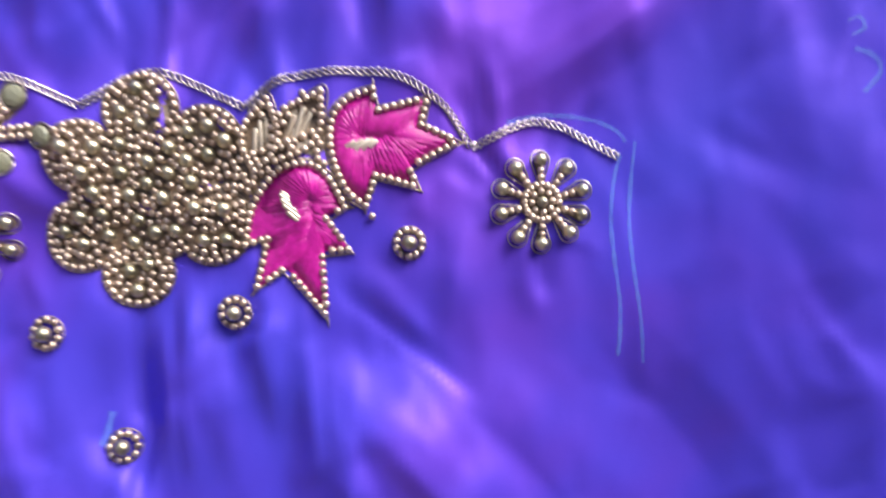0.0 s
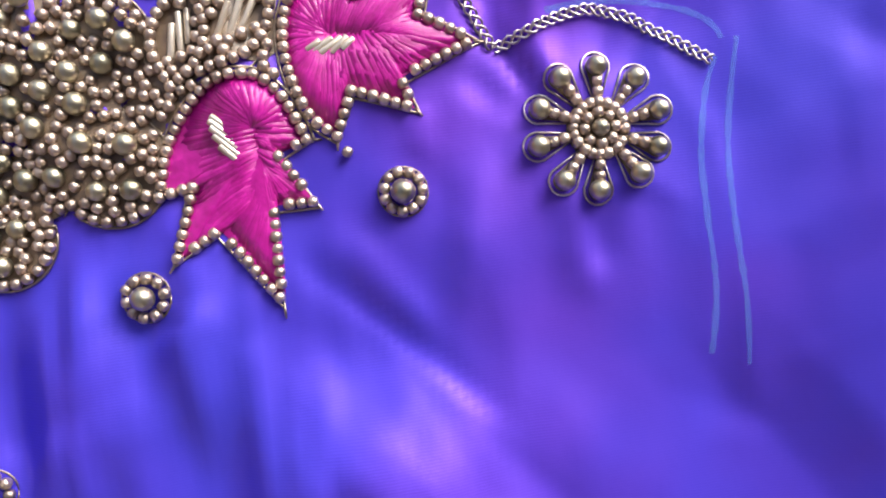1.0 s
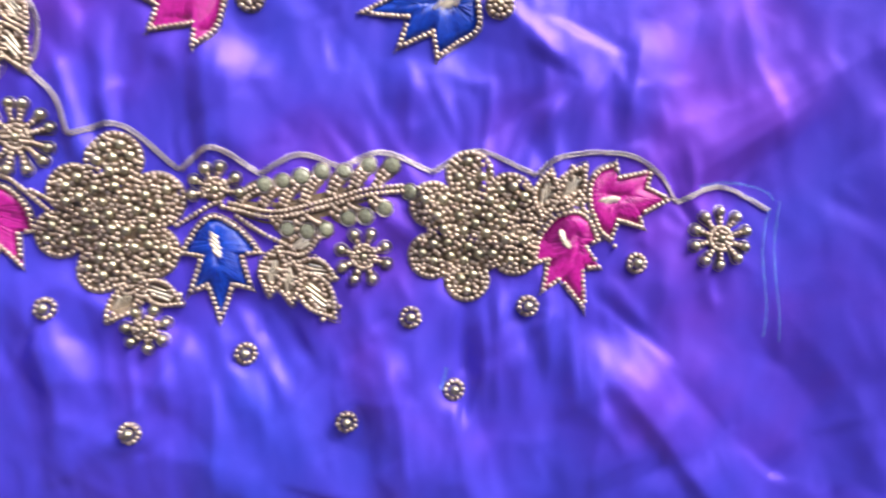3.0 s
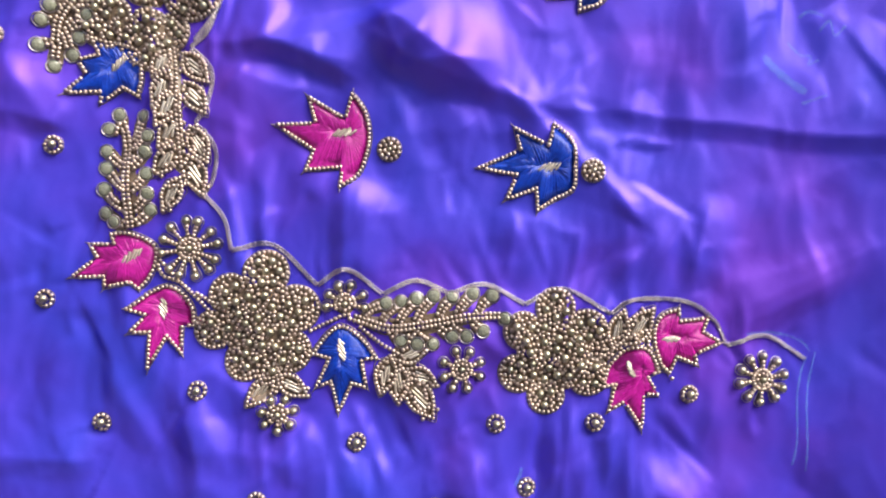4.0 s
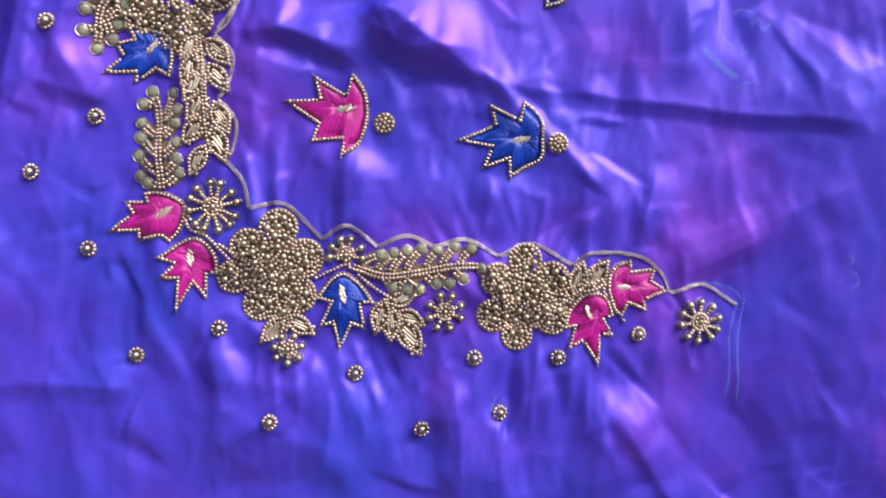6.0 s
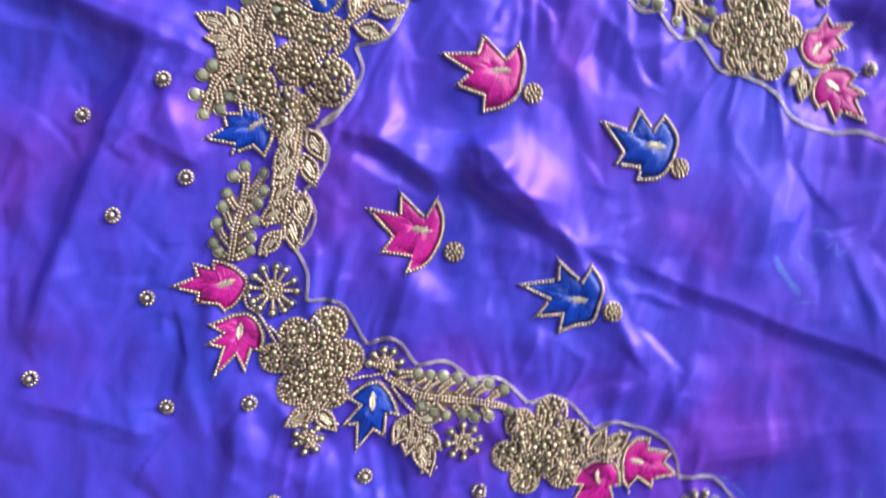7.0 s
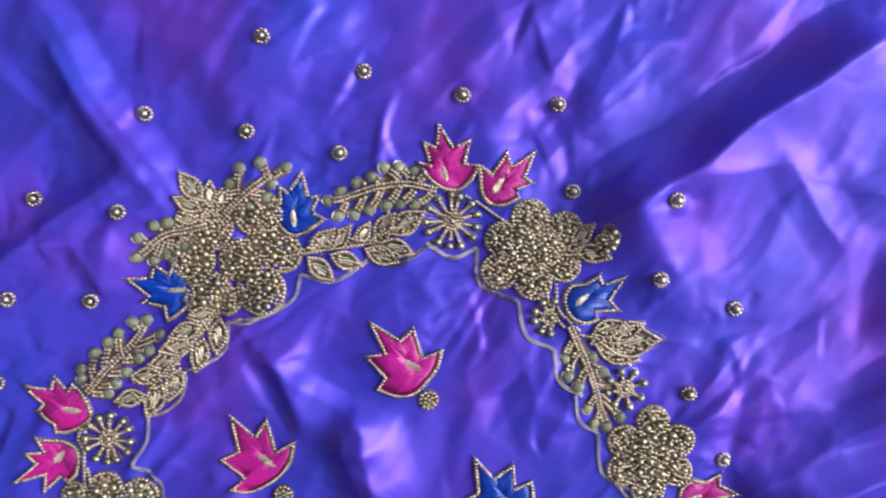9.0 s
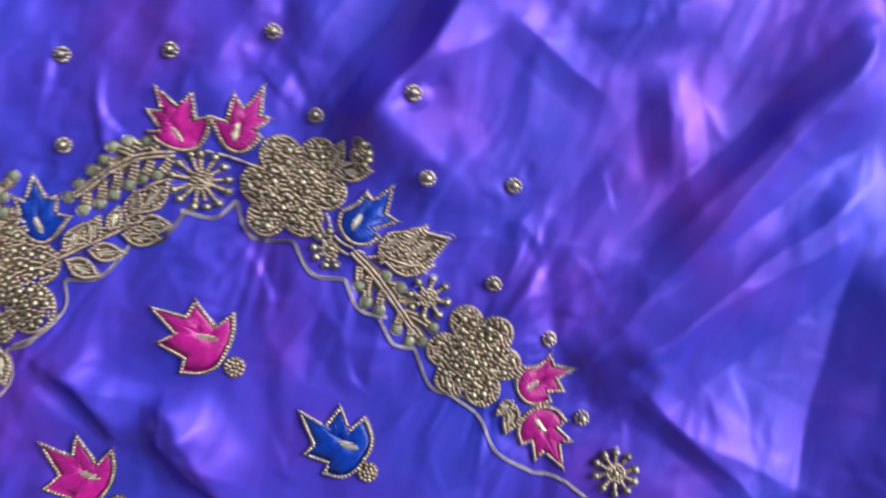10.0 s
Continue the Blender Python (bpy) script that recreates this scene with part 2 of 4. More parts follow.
press(-203.7, 58.1, -168.7, 46.3, 3, 26, 9)
press(-96.3, 87, -67.1, 88.6, 4.5, 40, 9)
press(-67.1, 88.6, -33.2, 68.8, 4.5, 40, 9)
press(7.4, 170.7, 4.2, 232.8, 2.5, 19, 16)
press(-27.4, 172.8, -40.6, 122, 2.5, 16, 19)
press(53.4, 217.3, 68.5, 161.8, 2.5, 16, 23)
press(-43.3, 345.2, -49.3, 270.6, 3, 23, 19)
press(205.3, 232.1, 295.7, 209, 4, 30, 12)
press(266.4, 365.3, 188.2, 248.6, 4, 40, 22)
press(27.6, 451.9, 8.9, 327.4, 7, 46, 24)
press(8.9, 327.4, 2.9, 284.3, 6, 40, 22)
press(-24, 104, 30, 66, 4.5, 55, 10)


CALM = ((162, -86, 42), (7.7, 108, 36), (34.0, 374.4, 95), (218.2, -18.7, 75), (188.4, -114.8, 40), (223.1, 372.8, 110), (276.9, 251.6, 65), (103.9, 373.1, 40), (106.0, 121.1, 50), (20.0, 90.7, 32), (160.3, 47.7, 45))  # stretches where the silk lies smooth


def crumple(x0, x1, y0, y1, count, rise, reach, turn, fan):
    """Seeded small creases strewn over a stretch of the plan."""
    for _ in range(count):
        x, y = random.uniform(x0, x1), random.uniform(y0, y1)
        a = radians(turn + random.gauss(0, fan))
        ln = random.uniform(0.35, 1.0) * reach * 2.6
        u, v = x + ln * 0.5 * math.cos(a), y + ln * 0.5 * math.sin(a)
        if any(math.hypot(u - p, v - q) < r for p, q, r in CALM) and random.random() < 0.92:
            continue
        ridge(x, y, x + ln * math.cos(a), y + ln * math.sin(a), rise * random.uniform(-1, 1), reach * random.uniform(0.3, 1), reach * random.uniform(0.3, 1), ln * 0.45)


crumple(-340, 380, -180, 510, 60, 2.6, 45, 80, 35)
crumple(-340, 380, -180, 510, 50, 2.0, 30, 60, 60)
crumple(-340, 380, -180, 510, 120, 2.0, 22, 82, 30)
crumple(-340, 380, -180, 510, 120, 1.2, 12, 82, 40)
crumple(-120, 250, -150, -20, 16, 1.5, 20, 92, 14)
crumple(-60, 220, 20, 150, 16, 1.6, 22, 92, 14)


def pucker(x, y, r, count, rise, lean=90.0):
    """Small creases where stitches pull the silk together, mostly up and down the cloth."""
    for _ in range(count):
        a = radians(lean + random.gauss(0, 24) + random.choice((0, 180)))
        ln = random.uniform(0.7, 1.8) * r
        c, s = math.cos(a), math.sin(a)
        h = random.uniform(-0.4, 0.4) * r
        ridge(x + r * 0.8 * c - h * s, y + r * 0.8 * s + h * c, x + (r + ln) * c - h * s, y + (r + ln) * s + h * c, rise * random.uniform(-1, 1), random.uniform(2.0, 6.0), random.uniform(2.0, 6.0), ln * 0.3)


ROSETTES = (
    -172, 38.7, -176.4, -32.4, -150.9, -90.2, -106.2, -75.1, -78.2, -125.9, -32.1, -100, 4.9, -131.2, 33.8, -91.6, 49.1, -122.9,
    127.7, -78.2, 81.3, -91.4, -235.1, 56.7, -194.8, 87.2, -204, 8.3, -224, 135.4, -177.4, 169.3, -133.4, 197.5, -207, 212,
    -156.4, 239.1, -108.4, 269.2, -67.3, 304.8, -26.2, 276.8, 14.8, 311.5, 42.8, 277, 86.4, 297, 103.3, 244.4, 146.7, 232.5,
    185.3, 202.4, -226.1, -92.1,
)
for i in range(0, len(ROSETTES), 2):
    pucker(ROSETTES[i], ROSETTES[i + 1], 7.0, 4, 1.0)
for x, y, r in ((162.4, -70.8, 14), (62.1, -66.2, 28), (-77.9, -55.4, 30), (-36.8, -66.6, 25), (101.4, -74.8, 22), (-20.1, 237.4, 30), (112.1, 206.3, 28), (-129.7, 116.4, 34), (-113.2, 51.5, 30), (-88.9, 171.6, 34)):
    pucker(x, y, r, 16, 1.7)
crumple(-340, 380, -180, 510, 150, 0.8, 7, 85, 40)


def spread(lo, hi, step, far):
    """Grid lines: even between lo and hi, wider and wider outside."""
    a = list(np.arange(lo, hi + 0.1, step))
    s, left, right = step, [lo], [hi]
    while left[-1] > lo - far:
        s *= 1.35
        left.append(left[-1] - s)
        right.append(right[-1] + s)
    return np.array(left[:0:-1] + a + right[1:])


XS, YS = spread(-340, 384, 1.6, 420), spread(-184, 512, 1.6, 420)


def crests(folds, gx, gy, warp, sharp):
    z = np.zeros(gx.shape)
    for x0, y0, dx, dy, d, rise, left, right, ends in folds:
        t = (gx - x0) * dx + (gy - y0) * dy
        off = (gy - y0) * dx - (gx - x0) * dy + 5.0 * warp
        far = np.clip(np.abs(off) / np.where(off > 0, left, right), 0, 1)
        a, b = np.clip((t + ends) / (2 * ends), 0, 1), np.clip((d + ends - t) / (2 * ends), 0, 1)
        z += rise * (1 - far) ** sharp * (a * a * (3 - 2 * a)) * (b * b * (3 - 2 * b))
    return z


def heights():
    gx, gy = np.meshgrid(XS, YS)
    z = np.zeros(gx.shape)
    warp = np.zeros(gx.shape)
    for j, y in enumerate(YS):
        for i, x in enumerate(XS):
            p = Vector((x * 0.010, y * 0.010, 3.1))
            q = Vector((x * 0.034 + 0.5 * noise.noise(p * 2.0), y * 0.012, 5.5))
            z[j, i] = 3.0 * noise.noise(p) - 1.8 * abs(noise.noise(q)) - 0.7 * abs(noise.noise(q * 2.7))
            warp[j, i] = noise.noise(p * 2.2)
    z += crests(FOLDS, gx, gy, warp, 1.04)
    z[1:-1, 1:-1] = (z[1:-1, 1:-1] * 6 + z[:-2, 1:-1] + z[2:, 1:-1] + z[1:-1, :-2] + z[1:-1, 2:]) / 10
    # tension keeps the broad lie level: take out most of what is wider than a few centimetres
    broad = z.copy()
    for axis in (0, 1):
        for _ in range(2):
            k = 24
            pad = np.concatenate([np.repeat(np.take(broad, [0], axis), k, axis), broad, np.repeat(np.take(broad, [-1], axis), k, axis)], axis)
            c = np.cumsum(pad, axis)
            n = broad.shape[axis]
            broad = (np.take(c, range(2 * k, n + 2 * k), axis) - np.take(c, range(0, n), axis)) / (2 * k)
    ease = np.clip((gx - 166) / 130, 0, 1)
    north = np.clip((gy - 100) / 190, 0, 1)
    rise = 19.0 * ease * ease * (3 - 2 * ease) * (1 - north * north * (3 - 2 * north))
    z = z - 0.75 * broad + rise + crests(LAID, gx, gy, 0.6 * warp, 1.3)
    # stitches hold the silk flat under each rosette
    for x, y in zip(ROSETTES[::2], ROSETTES[1::2]):
        far = np.hypot(gx - x, gy - y)
        flat = np.clip((9.0 - far) / 4.5, 0, 1)
        z += 0.85 * flat * (z[far < 6.0].mean() - z)
    return z


def facets(shape, wide, tall, rise, turn, calm):
    """Crumpled silk: flat facets that meet in sharp creases, on an uneven net of points."""
    z = np.zeros(shape)
    c, s = math.cos(radians(turn)), math.sin(radians(turn))
    nx, ny = int(1300 / wide), int(1300 / tall)
    net = {}
    for j in range(ny + 1):
        for i in range(nx + 1):
            u = (i - nx / 2 + random.uniform(-0.42, 0.42) + 0.5 * (j % 2)) * wide
            v = (j - ny / 2 + random.uniform(-0.42, 0.42)) * tall
            x, y = 20 + u * c - v * s, 160 + u * s + v * c
            live = 0.45 + 0.55 * smooth(0.5 + 2.2 * noise.noise(Vector((x * 0.011, y * 0.011, 8.0 + wide))))
            if any(math.hypot(x - a, y - b) < q for a, b, q in CALM):
                live *= calm
            net[i, j] = (x, y, rise * random.uniform(-1, 1) * live)
    for j in range(ny):
        for i in range(nx):
            a, b, d, e = net[i, j], net[i + 1, j], net[i, j + 1], net[i + 1, j + 1]
            for p, q, r in (((a, b, e), (a, e, d)) if random.random() < 0.5 else ((a, b, d), (b, e, d))):
                i0, i1 = np.searchsorted(XS, (min(p[0], q[0], r[0]), max(p[0], q[0], r[0])))
                j0, j1 = np.searchsorted(YS, (min(p[1], q[1], r[1]), max(p[1], q[1], r[1])))
                if i1 <= i0 or j1 <= j0:
                    continue
                gx, gy = np.meshgrid(XS[i0:i1], YS[j0:j1])
                det = (q[1] - r[1]) * (p[0] - r[0]) + (r[0] - q[0]) * (p[1] - r[1])
                if abs(det) < 1e-6:
                    continue
                k = ((q[1] - r[1]) * (gx - r[0]) + (r[0] - q[0]) * (gy - r[1])) / det
                m = ((r[1] - p[1]) * (gx - r[0]) + (p[0] - r[0]) * (gy - r[1])) / det
                inside = (k >= 0) & (m >= 0) & (k + m <= 1)
                z[j0:j1, i0:i1][inside] = (k * p[2] + m * q[2] + (1 - k - m) * r[2])[inside]
    z[1:-1, 1:-1] = (z[1:-1, 1:-1] * 4 + z[:-2, 1:-1] + z[2:, 1:-1] + z[1:-1, :-2] + z[1:-1, 2:]) / 8
    return z


HEIGHT = heights()
HEIGHT += facets(HEIGHT.shape, 34, 56, 3.4, -8, 0.25)
HEIGHT += facets(HEIGHT.shape, 15, 25, 2.3, 12, 0.3)
HEIGHT += facets(HEIGHT.shape, 8, 13, 0.95, -25, 0.35)
# the stitching holds the cloth down along the border and at the leaves
HELD = (
    162.4, -70.8, 99.9, -70.4, 121.5, -51.4, 139.1, -54.2, 109.6, -37.0, 66.2, -51.7, 37.2, -43.3, 2.9, -55.0, -37.4, -66.6, -70.9, -44.0, -109.7, -8.9, -138.0, -16.2, -124.1, -44.3, -113.2, 43.1, -47.5, 45.5, 47.8, 29.8, -94.6, -84.0, -36.6, -96.7, 29.2, -93.8,
    -130.9, 124.2, -164.0, 108.4, -104.4, 151.3, -82.4, 191.9, -87.4, 240.9, -58.6, 257.0, -20.2, 241.9, 25.1, 242.6, 64.2, 231.9, 101.4, 214.2, -24.4, 141.6, -42.4, 44.5, 57.0, 127.0, -143.4, -16.5,
    80.2, -91.3, 103.4, -76.1,
)
for _ in range(2):
    for i in range(0, len(HELD), 2):
        near = np.hypot(XS[None, :] - HELD[i], YS[:, None] - HELD[i + 1])
        lift = HEIGHT[np.argmin(abs(YS - HELD[i + 1])), np.argmin(abs(XS - HELD[i]))] - 0.8
        w = np.clip(1 - near / 34.0, 0, 1)
        HEIGHT -= lift * w * w * (3 - 2 * w)


def lie(x, y):
    """Height of the cloth in mm."""
    i = min(len(XS) - 2, max(0, int(np.searchsorted(XS, x)) - 1))
    j = min(len(YS) - 2, max(0, int(np.searchsorted(YS, y)) - 1))
    u, v = (x - XS[i]) / (XS[i + 1] - XS[i]), (y - YS[j]) / (YS[j + 1] - YS[j])
    return float((HEIGHT[j, i] * (1 - u) + HEIGHT[j, i + 1] * u) * (1 - v) + (HEIGHT[j + 1, i] * (1 - u) + HEIGHT[j + 1, i + 1] * u) * v)


def place(x, y, up=0.0):
    return Vector((x, y, lie(x, y) + up)) * MM


def tilt(x, y, turn=0.0):
    """A pose lying on the cloth, turned by so many degrees."""
    a = Vector((6, 0, lie(x + 3, y) - lie(x - 3, y)))
    b = Vector((0, 6, lie(x, y + 3) - lie(x, y - 3)))
    up = a.cross(b).normalized()
    side = (Vector((math.cos(radians(turn)), math.sin(radians(turn)), 0)))
    side = (side - up * side.dot(up)).normalized()
    m = Matrix((side, up.cross(side), up)).transposed().to_4x4()
    m.translation = place(x, y)
    return m


def mesh_of(name, verts, faces, mat, flat=False):
    me = bpy.data.meshes.new(name)
    me.from_pydata(verts, [], faces)
    if not flat:
        me.polygons.foreach_set("use_smooth", [True] * len(me.polygons))
    me.materials.append(mat)
    me.update()
    return me


def cloth():
    xs, ys = XS, YS
    verts = [Vector((x, y, z)) * MM for y, row in zip(ys, HEIGHT) for x, z in zip(xs, row)]
    w = len(xs)
    faces = [(j * w + i, j * w + i + 1, (j + 1) * w + i + 1, (j + 1) * w + i) for j in range(len(ys) - 1) for i in range(w - 1)]
    ob = new("silk_cloth", mesh_of("silk_cloth", verts, faces, SILK))
    tagged(ob, "creased blue-violet shot-silk cloth spread flat on a table", "cloth", kind="structure")
    hem = ob.modifiers.new("thickness", "SOLIDIFY")
    hem.thickness, hem.offset = 0.0004, -1
    return ob


CLOTH = cloth()


def slab(name, size, at, mat, label, category, turn=0.0):
    b = bmesh.new()
    bmesh.ops.create_cube(b, size=1)
    bmesh.ops.scale(b, vec=size, verts=b.verts)
    bmesh.ops.bevel(b, geom=b.edges[:], offset=0.004, segments=2, affect="EDGES")
    bmesh.ops.rotate(b, matrix=Matrix.Rotation(radians(turn), 3, "Z"), verts=b.verts)
    bmesh.ops.translate(b, vec=at, verts=b.verts)
    me = bpy.data.meshes.new(name)
    b.to_mesh(me)
    me.materials.append(mat)
    tagged(new(name, me), label, category, kind="structure")


# added, unseen walls and ceiling close the place, shape the daylight; one side open
slab("floor", (9, 9, 0.10), (0, 0, -0.066), TABLE, "plain brown floor under the spread cloth", "floor")
# two added walls, out of view, cut the skylight from south and east
slab("added_wall_south", (6.2, 0.2, 2.72), (0, -2.6, 1.34), SCREEN_GREY, "unseen plain wall added behind the camera to shape the light", "wall")
slab("added_wall_east", (0.2, 3.2, 2.72), (3.1, -0.9, 1.34), SCREEN_GREY, "unseen plain wall added beside the cloth to shape the light", "wall")
# added wall: hides low western sky, and its dark brown throws little light back
slab("added_wall_west", (0.2, 5.6, 2.72), (-2.5, 0.3, 1.34), TABLE, "unseen dark brown wall added to darken west-facing folds", "wall")
# added overhead so that level silk mirrors it instead of bright sky
slab("ceiling", (5.0, 4.0, 0.16), (SCREEN_SIDE + 2.5, SCREEN_EDGE - 2.0, 2.76), SCREEN_GREY, "unseen overhead screen added to dim what the silk reflects", "ceiling", 8)


# ---- bead and thread meshes ----
def turned(name, profile, seg, mat, flat=False):
    """A body of revolution about x from (along, radius) steps in mm; ends closed."""
    verts, faces = [], []
    for a, r in profile:
        verts += [Vector((a, r * math.cos(2 * math.pi * k / seg), r * math.sin(2 * math.pi * k / seg))) * MM for k in range(seg)]
    n = len(profile)
    for i in range(n - 1):
        faces += [(i * seg + k, (i + 1) * seg + k, (i + 1) * seg + (k + 1) % seg, i * seg + (k + 1) % seg) for k in range(seg)]
    faces += [tuple(range(seg)), tuple(range((n - 1) * seg, n * seg))[::-1]]
    return mesh_of(name, verts, faces, mat, flat)


SEED_R, PEARL_R = 1.08, 2.02
SEED_MESH = turned("seed_bead", [(-0.92, 0.45), (-0.82, 0.82), (-0.32, 1.08), (0.32, 1.08), (0.82, 0.82), (0.92, 0.45)], 9, SEED)
PEARL_MESH = turned("pearl_bead", [(-PEARL_R * math.cos(a), PEARL_R * math.sin(a)) for a in (0.12, 0.5, 0.95, 1.35, 1.79, 2.19, 2.64, 3.02)], 12, PEARL)
STONE_MESH = None
BUGLE_MESH = turned("metal_tube", [(-0.5, 0.36), (-0.47, 0.58), (0.47, 0.58), (0.5, 0.36)], 6, BUGLE)
TAKEN = {}


def free(x, y, gap):
    i, j = int(x // 4), int(y // 4)
    for a in (i - 1, i, i + 1):
        for b in (j - 1, j, j + 1):
            for u, v, r in TAKEN.get((a, b), ()):
                if (u - x) ** 2 + (v - y) ** 2 < (gap + r) ** 2:
                    return False
    return True


def take(x, y, r):
    TAKEN.setdefault((int(x // 4), int(y // 4)), []).append((x, y, r))


POSE = {}


def thing(name, x, y, label, category, group=""):
    ob = new(name)
    ob.empty_display_size = 0.005
    ob.location = place(x, y)
    POSE[ob] = Matrix.Translation(ob.location)
    return tagged(ob, label, category, group)


def part(name, me, parent, m, label=""):
    ob = new(name, me)
    ob.parent = parent
    ob.matrix_basis = POSE[parent].inverted() @ m
    POSE[ob] = m.copy()
    if label:
        ob["label"] = label
    return ob


def seed(parent, x, y, turn=0.0, up=0.0, crowd=0.78):
    """One gold seed bead with its hole along turn (degrees), unless the spot is taken."""
    if not free(x, y, SEED_R * crowd):
        return
    take(x, y, SEED_R * crowd)
    s = random.uniform(0.92, 1.06)
    m = Matrix.Translation(place(x, y, SEED_R * 0.9 + up + random.uniform(-0.1, 0.25))) @ pose(0, 0, 0, random.uniform(0, 45), random.gauss(0, 8), turn + random.gauss(0, 8))
    part("bead", SEED_MESH, parent, m @ Matrix.Scale(s, 4))


def pearl(parent, x, y, up=0.0, size=1.0):
    if not free(x, y, PEARL_R * 0.8 * size):
        return
    take(x, y, PEARL_R * 0.86 * size)
    m = Matrix.Translation(place(x, y, PEARL_R * size * 0.92 + up)) @ pose(0, 0, 0, random.uniform(0, 30), random.gauss(0, 15), random.uniform(0, 180))
    part("pearl", PEARL_MESH, parent, m @ Matrix.Scale(size * random.uniform(0.95, 1.04), 4))


def pairs_of(*xy):
    return [(xy[i], xy[i + 1]) for i in range(0, len(xy), 2)]


def path_of(points, closed=False, step=0.5, sharp=False):
    """Points about step mm apart along a smooth (or, if sharp, straight-sided) way through the given ones."""
    pts = [Vector(p) for p in points]
    n, out = len(pts), []
    for i in range(n if closed else n - 1):
        b, c = pts[i], pts[(i + 1) % n]
        a = pts[i - 1] if closed or i else b + (b - c)
        d = pts[(i + 2) % n] if closed or i + 2 < n else c + (c - b)
        k = max(2, int((c - b).length / step))
        for s in range(k):
            t = s / k
            if sharp:
                out.append(b.lerp(c, t))
            else:
                out.append(0.5 * (2 * b + (c - a) * t + (2 * a - 5 * b + 4 * c - d) * t * t + (3 * b - a - 3 * c + d) * t ** 3))
    out.append(pts[0].copy() if closed else pts[-1].copy())
    return out


def along(pts, pitch):
    """Places and headings every pitch mm along a way."""
    total = sum((b - a).length for a, b in zip(pts, pts[1:]))
    n = max(1, round(total / pitch))
    out, want, gone = [], 0.0, 0.0
    for a, b in zip(pts, pts[1:]):
        d = (b - a).length
        while d > 0 and want <= gone + d + 1e-6:
            p = a.lerp(b, (want - gone) / d)
            out.append((p.x, p.y, math.degrees(math.atan2(b.y - a.y, b.x - a.x))))
            want += total / n
        gone += d
    return out


def bead_row(parent, pts, pitch=2.2, up=0.0, crowd=0.78):
    for x, y, a in along(pts, pitch):
        seed(parent, x, y, a, up, crowd)


def tube(verts, faces, pts, r, seg=5):
    """Adds a round strand through 3D points (mm) to the lists."""
    base = len(verts)
    for i, p in enumerate(pts):
        d = (pts[min(i + 1, len(pts) - 1)] - pts[max(i - 1, 0)]).normalized()
        s = d.cross(Vector((0, 0, 1)))
        s = s.normalized() if s.length > 1e-4 else Vector((1, 0, 0))
        u = s.cross(d)
        rr = r * (0.5 if i in (0, len(pts) - 1) else 1.0)
        verts += [(p + (s * math.cos(2 * math.pi * k / seg) + u * math.sin(2 * math.pi * k / seg)) * rr) * MM for k in range(seg)]
    for i in range(len(pts) - 1):
        faces += [(base + i * seg + k, base + i * seg + (k + 1) % seg, base + (i + 1) * seg + (k + 1) % seg, base + (i + 1) * seg + k) for k in range(seg)]
    faces += [tuple(base + k for k in range(seg))[::-1], tuple(base + (len(pts) - 1) * seg + k for k in range(seg))]


def on_cloth(p, up):
    return Vector((p[0], p[1], lie(p[0], p[1]) + up))


LOOP = metal_material("dull_gold_couching_wire", (0.26, 0.20, 0.15), (0.52, 0.43, 0.34), 0.45, 1500)


def wire(parent, pts, r=0.28, up=0.35, mat=None, name="wire"):
    """A thin couched wire lying along a way."""
    verts, faces = [], []
    o = on_cloth(pts[0], up)
    tube(verts, faces, [on_cloth(p, up) - o for p in pts], r)
    return part(name, mesh_of(name, verts, faces, mat or LOOP), parent, Matrix.Translation(o * MM))


def bugles(parent, x0, y0, x1, y1, width, count, lean=40.0, thick=1.0):
    """Short metal tubes laid aslant side by side along a line, longest in the middle."""
    d = Vector((x1 - x0, y1 - y0))
    a = math.degrees(math.atan2(d.y, d.x))
    for i in range(count):
        t = (i + 0.5) / count
        p = Vector((x0, y0)) + d * t
        ln = width * (0.55 + 0.6 * math.sin(math.pi * t)) * random.uniform(0.9, 1.1)
        m = Matrix.Translation(place(p.x, p.y, 1.25)) @ pose(0, 0, 0, random.uniform(0, 60), random.gauss(0, 5), a + lean + random.gauss(0, 5))
        part("metal_tube", BUGLE_MESH, parent, m @ Matrix.Diagonal((ln, thick, thick, 1)))


# ---- motifs ----
COLOURS = {"pink": ("bright magenta", PINK), "blue": ("royal blue", BLUE)}


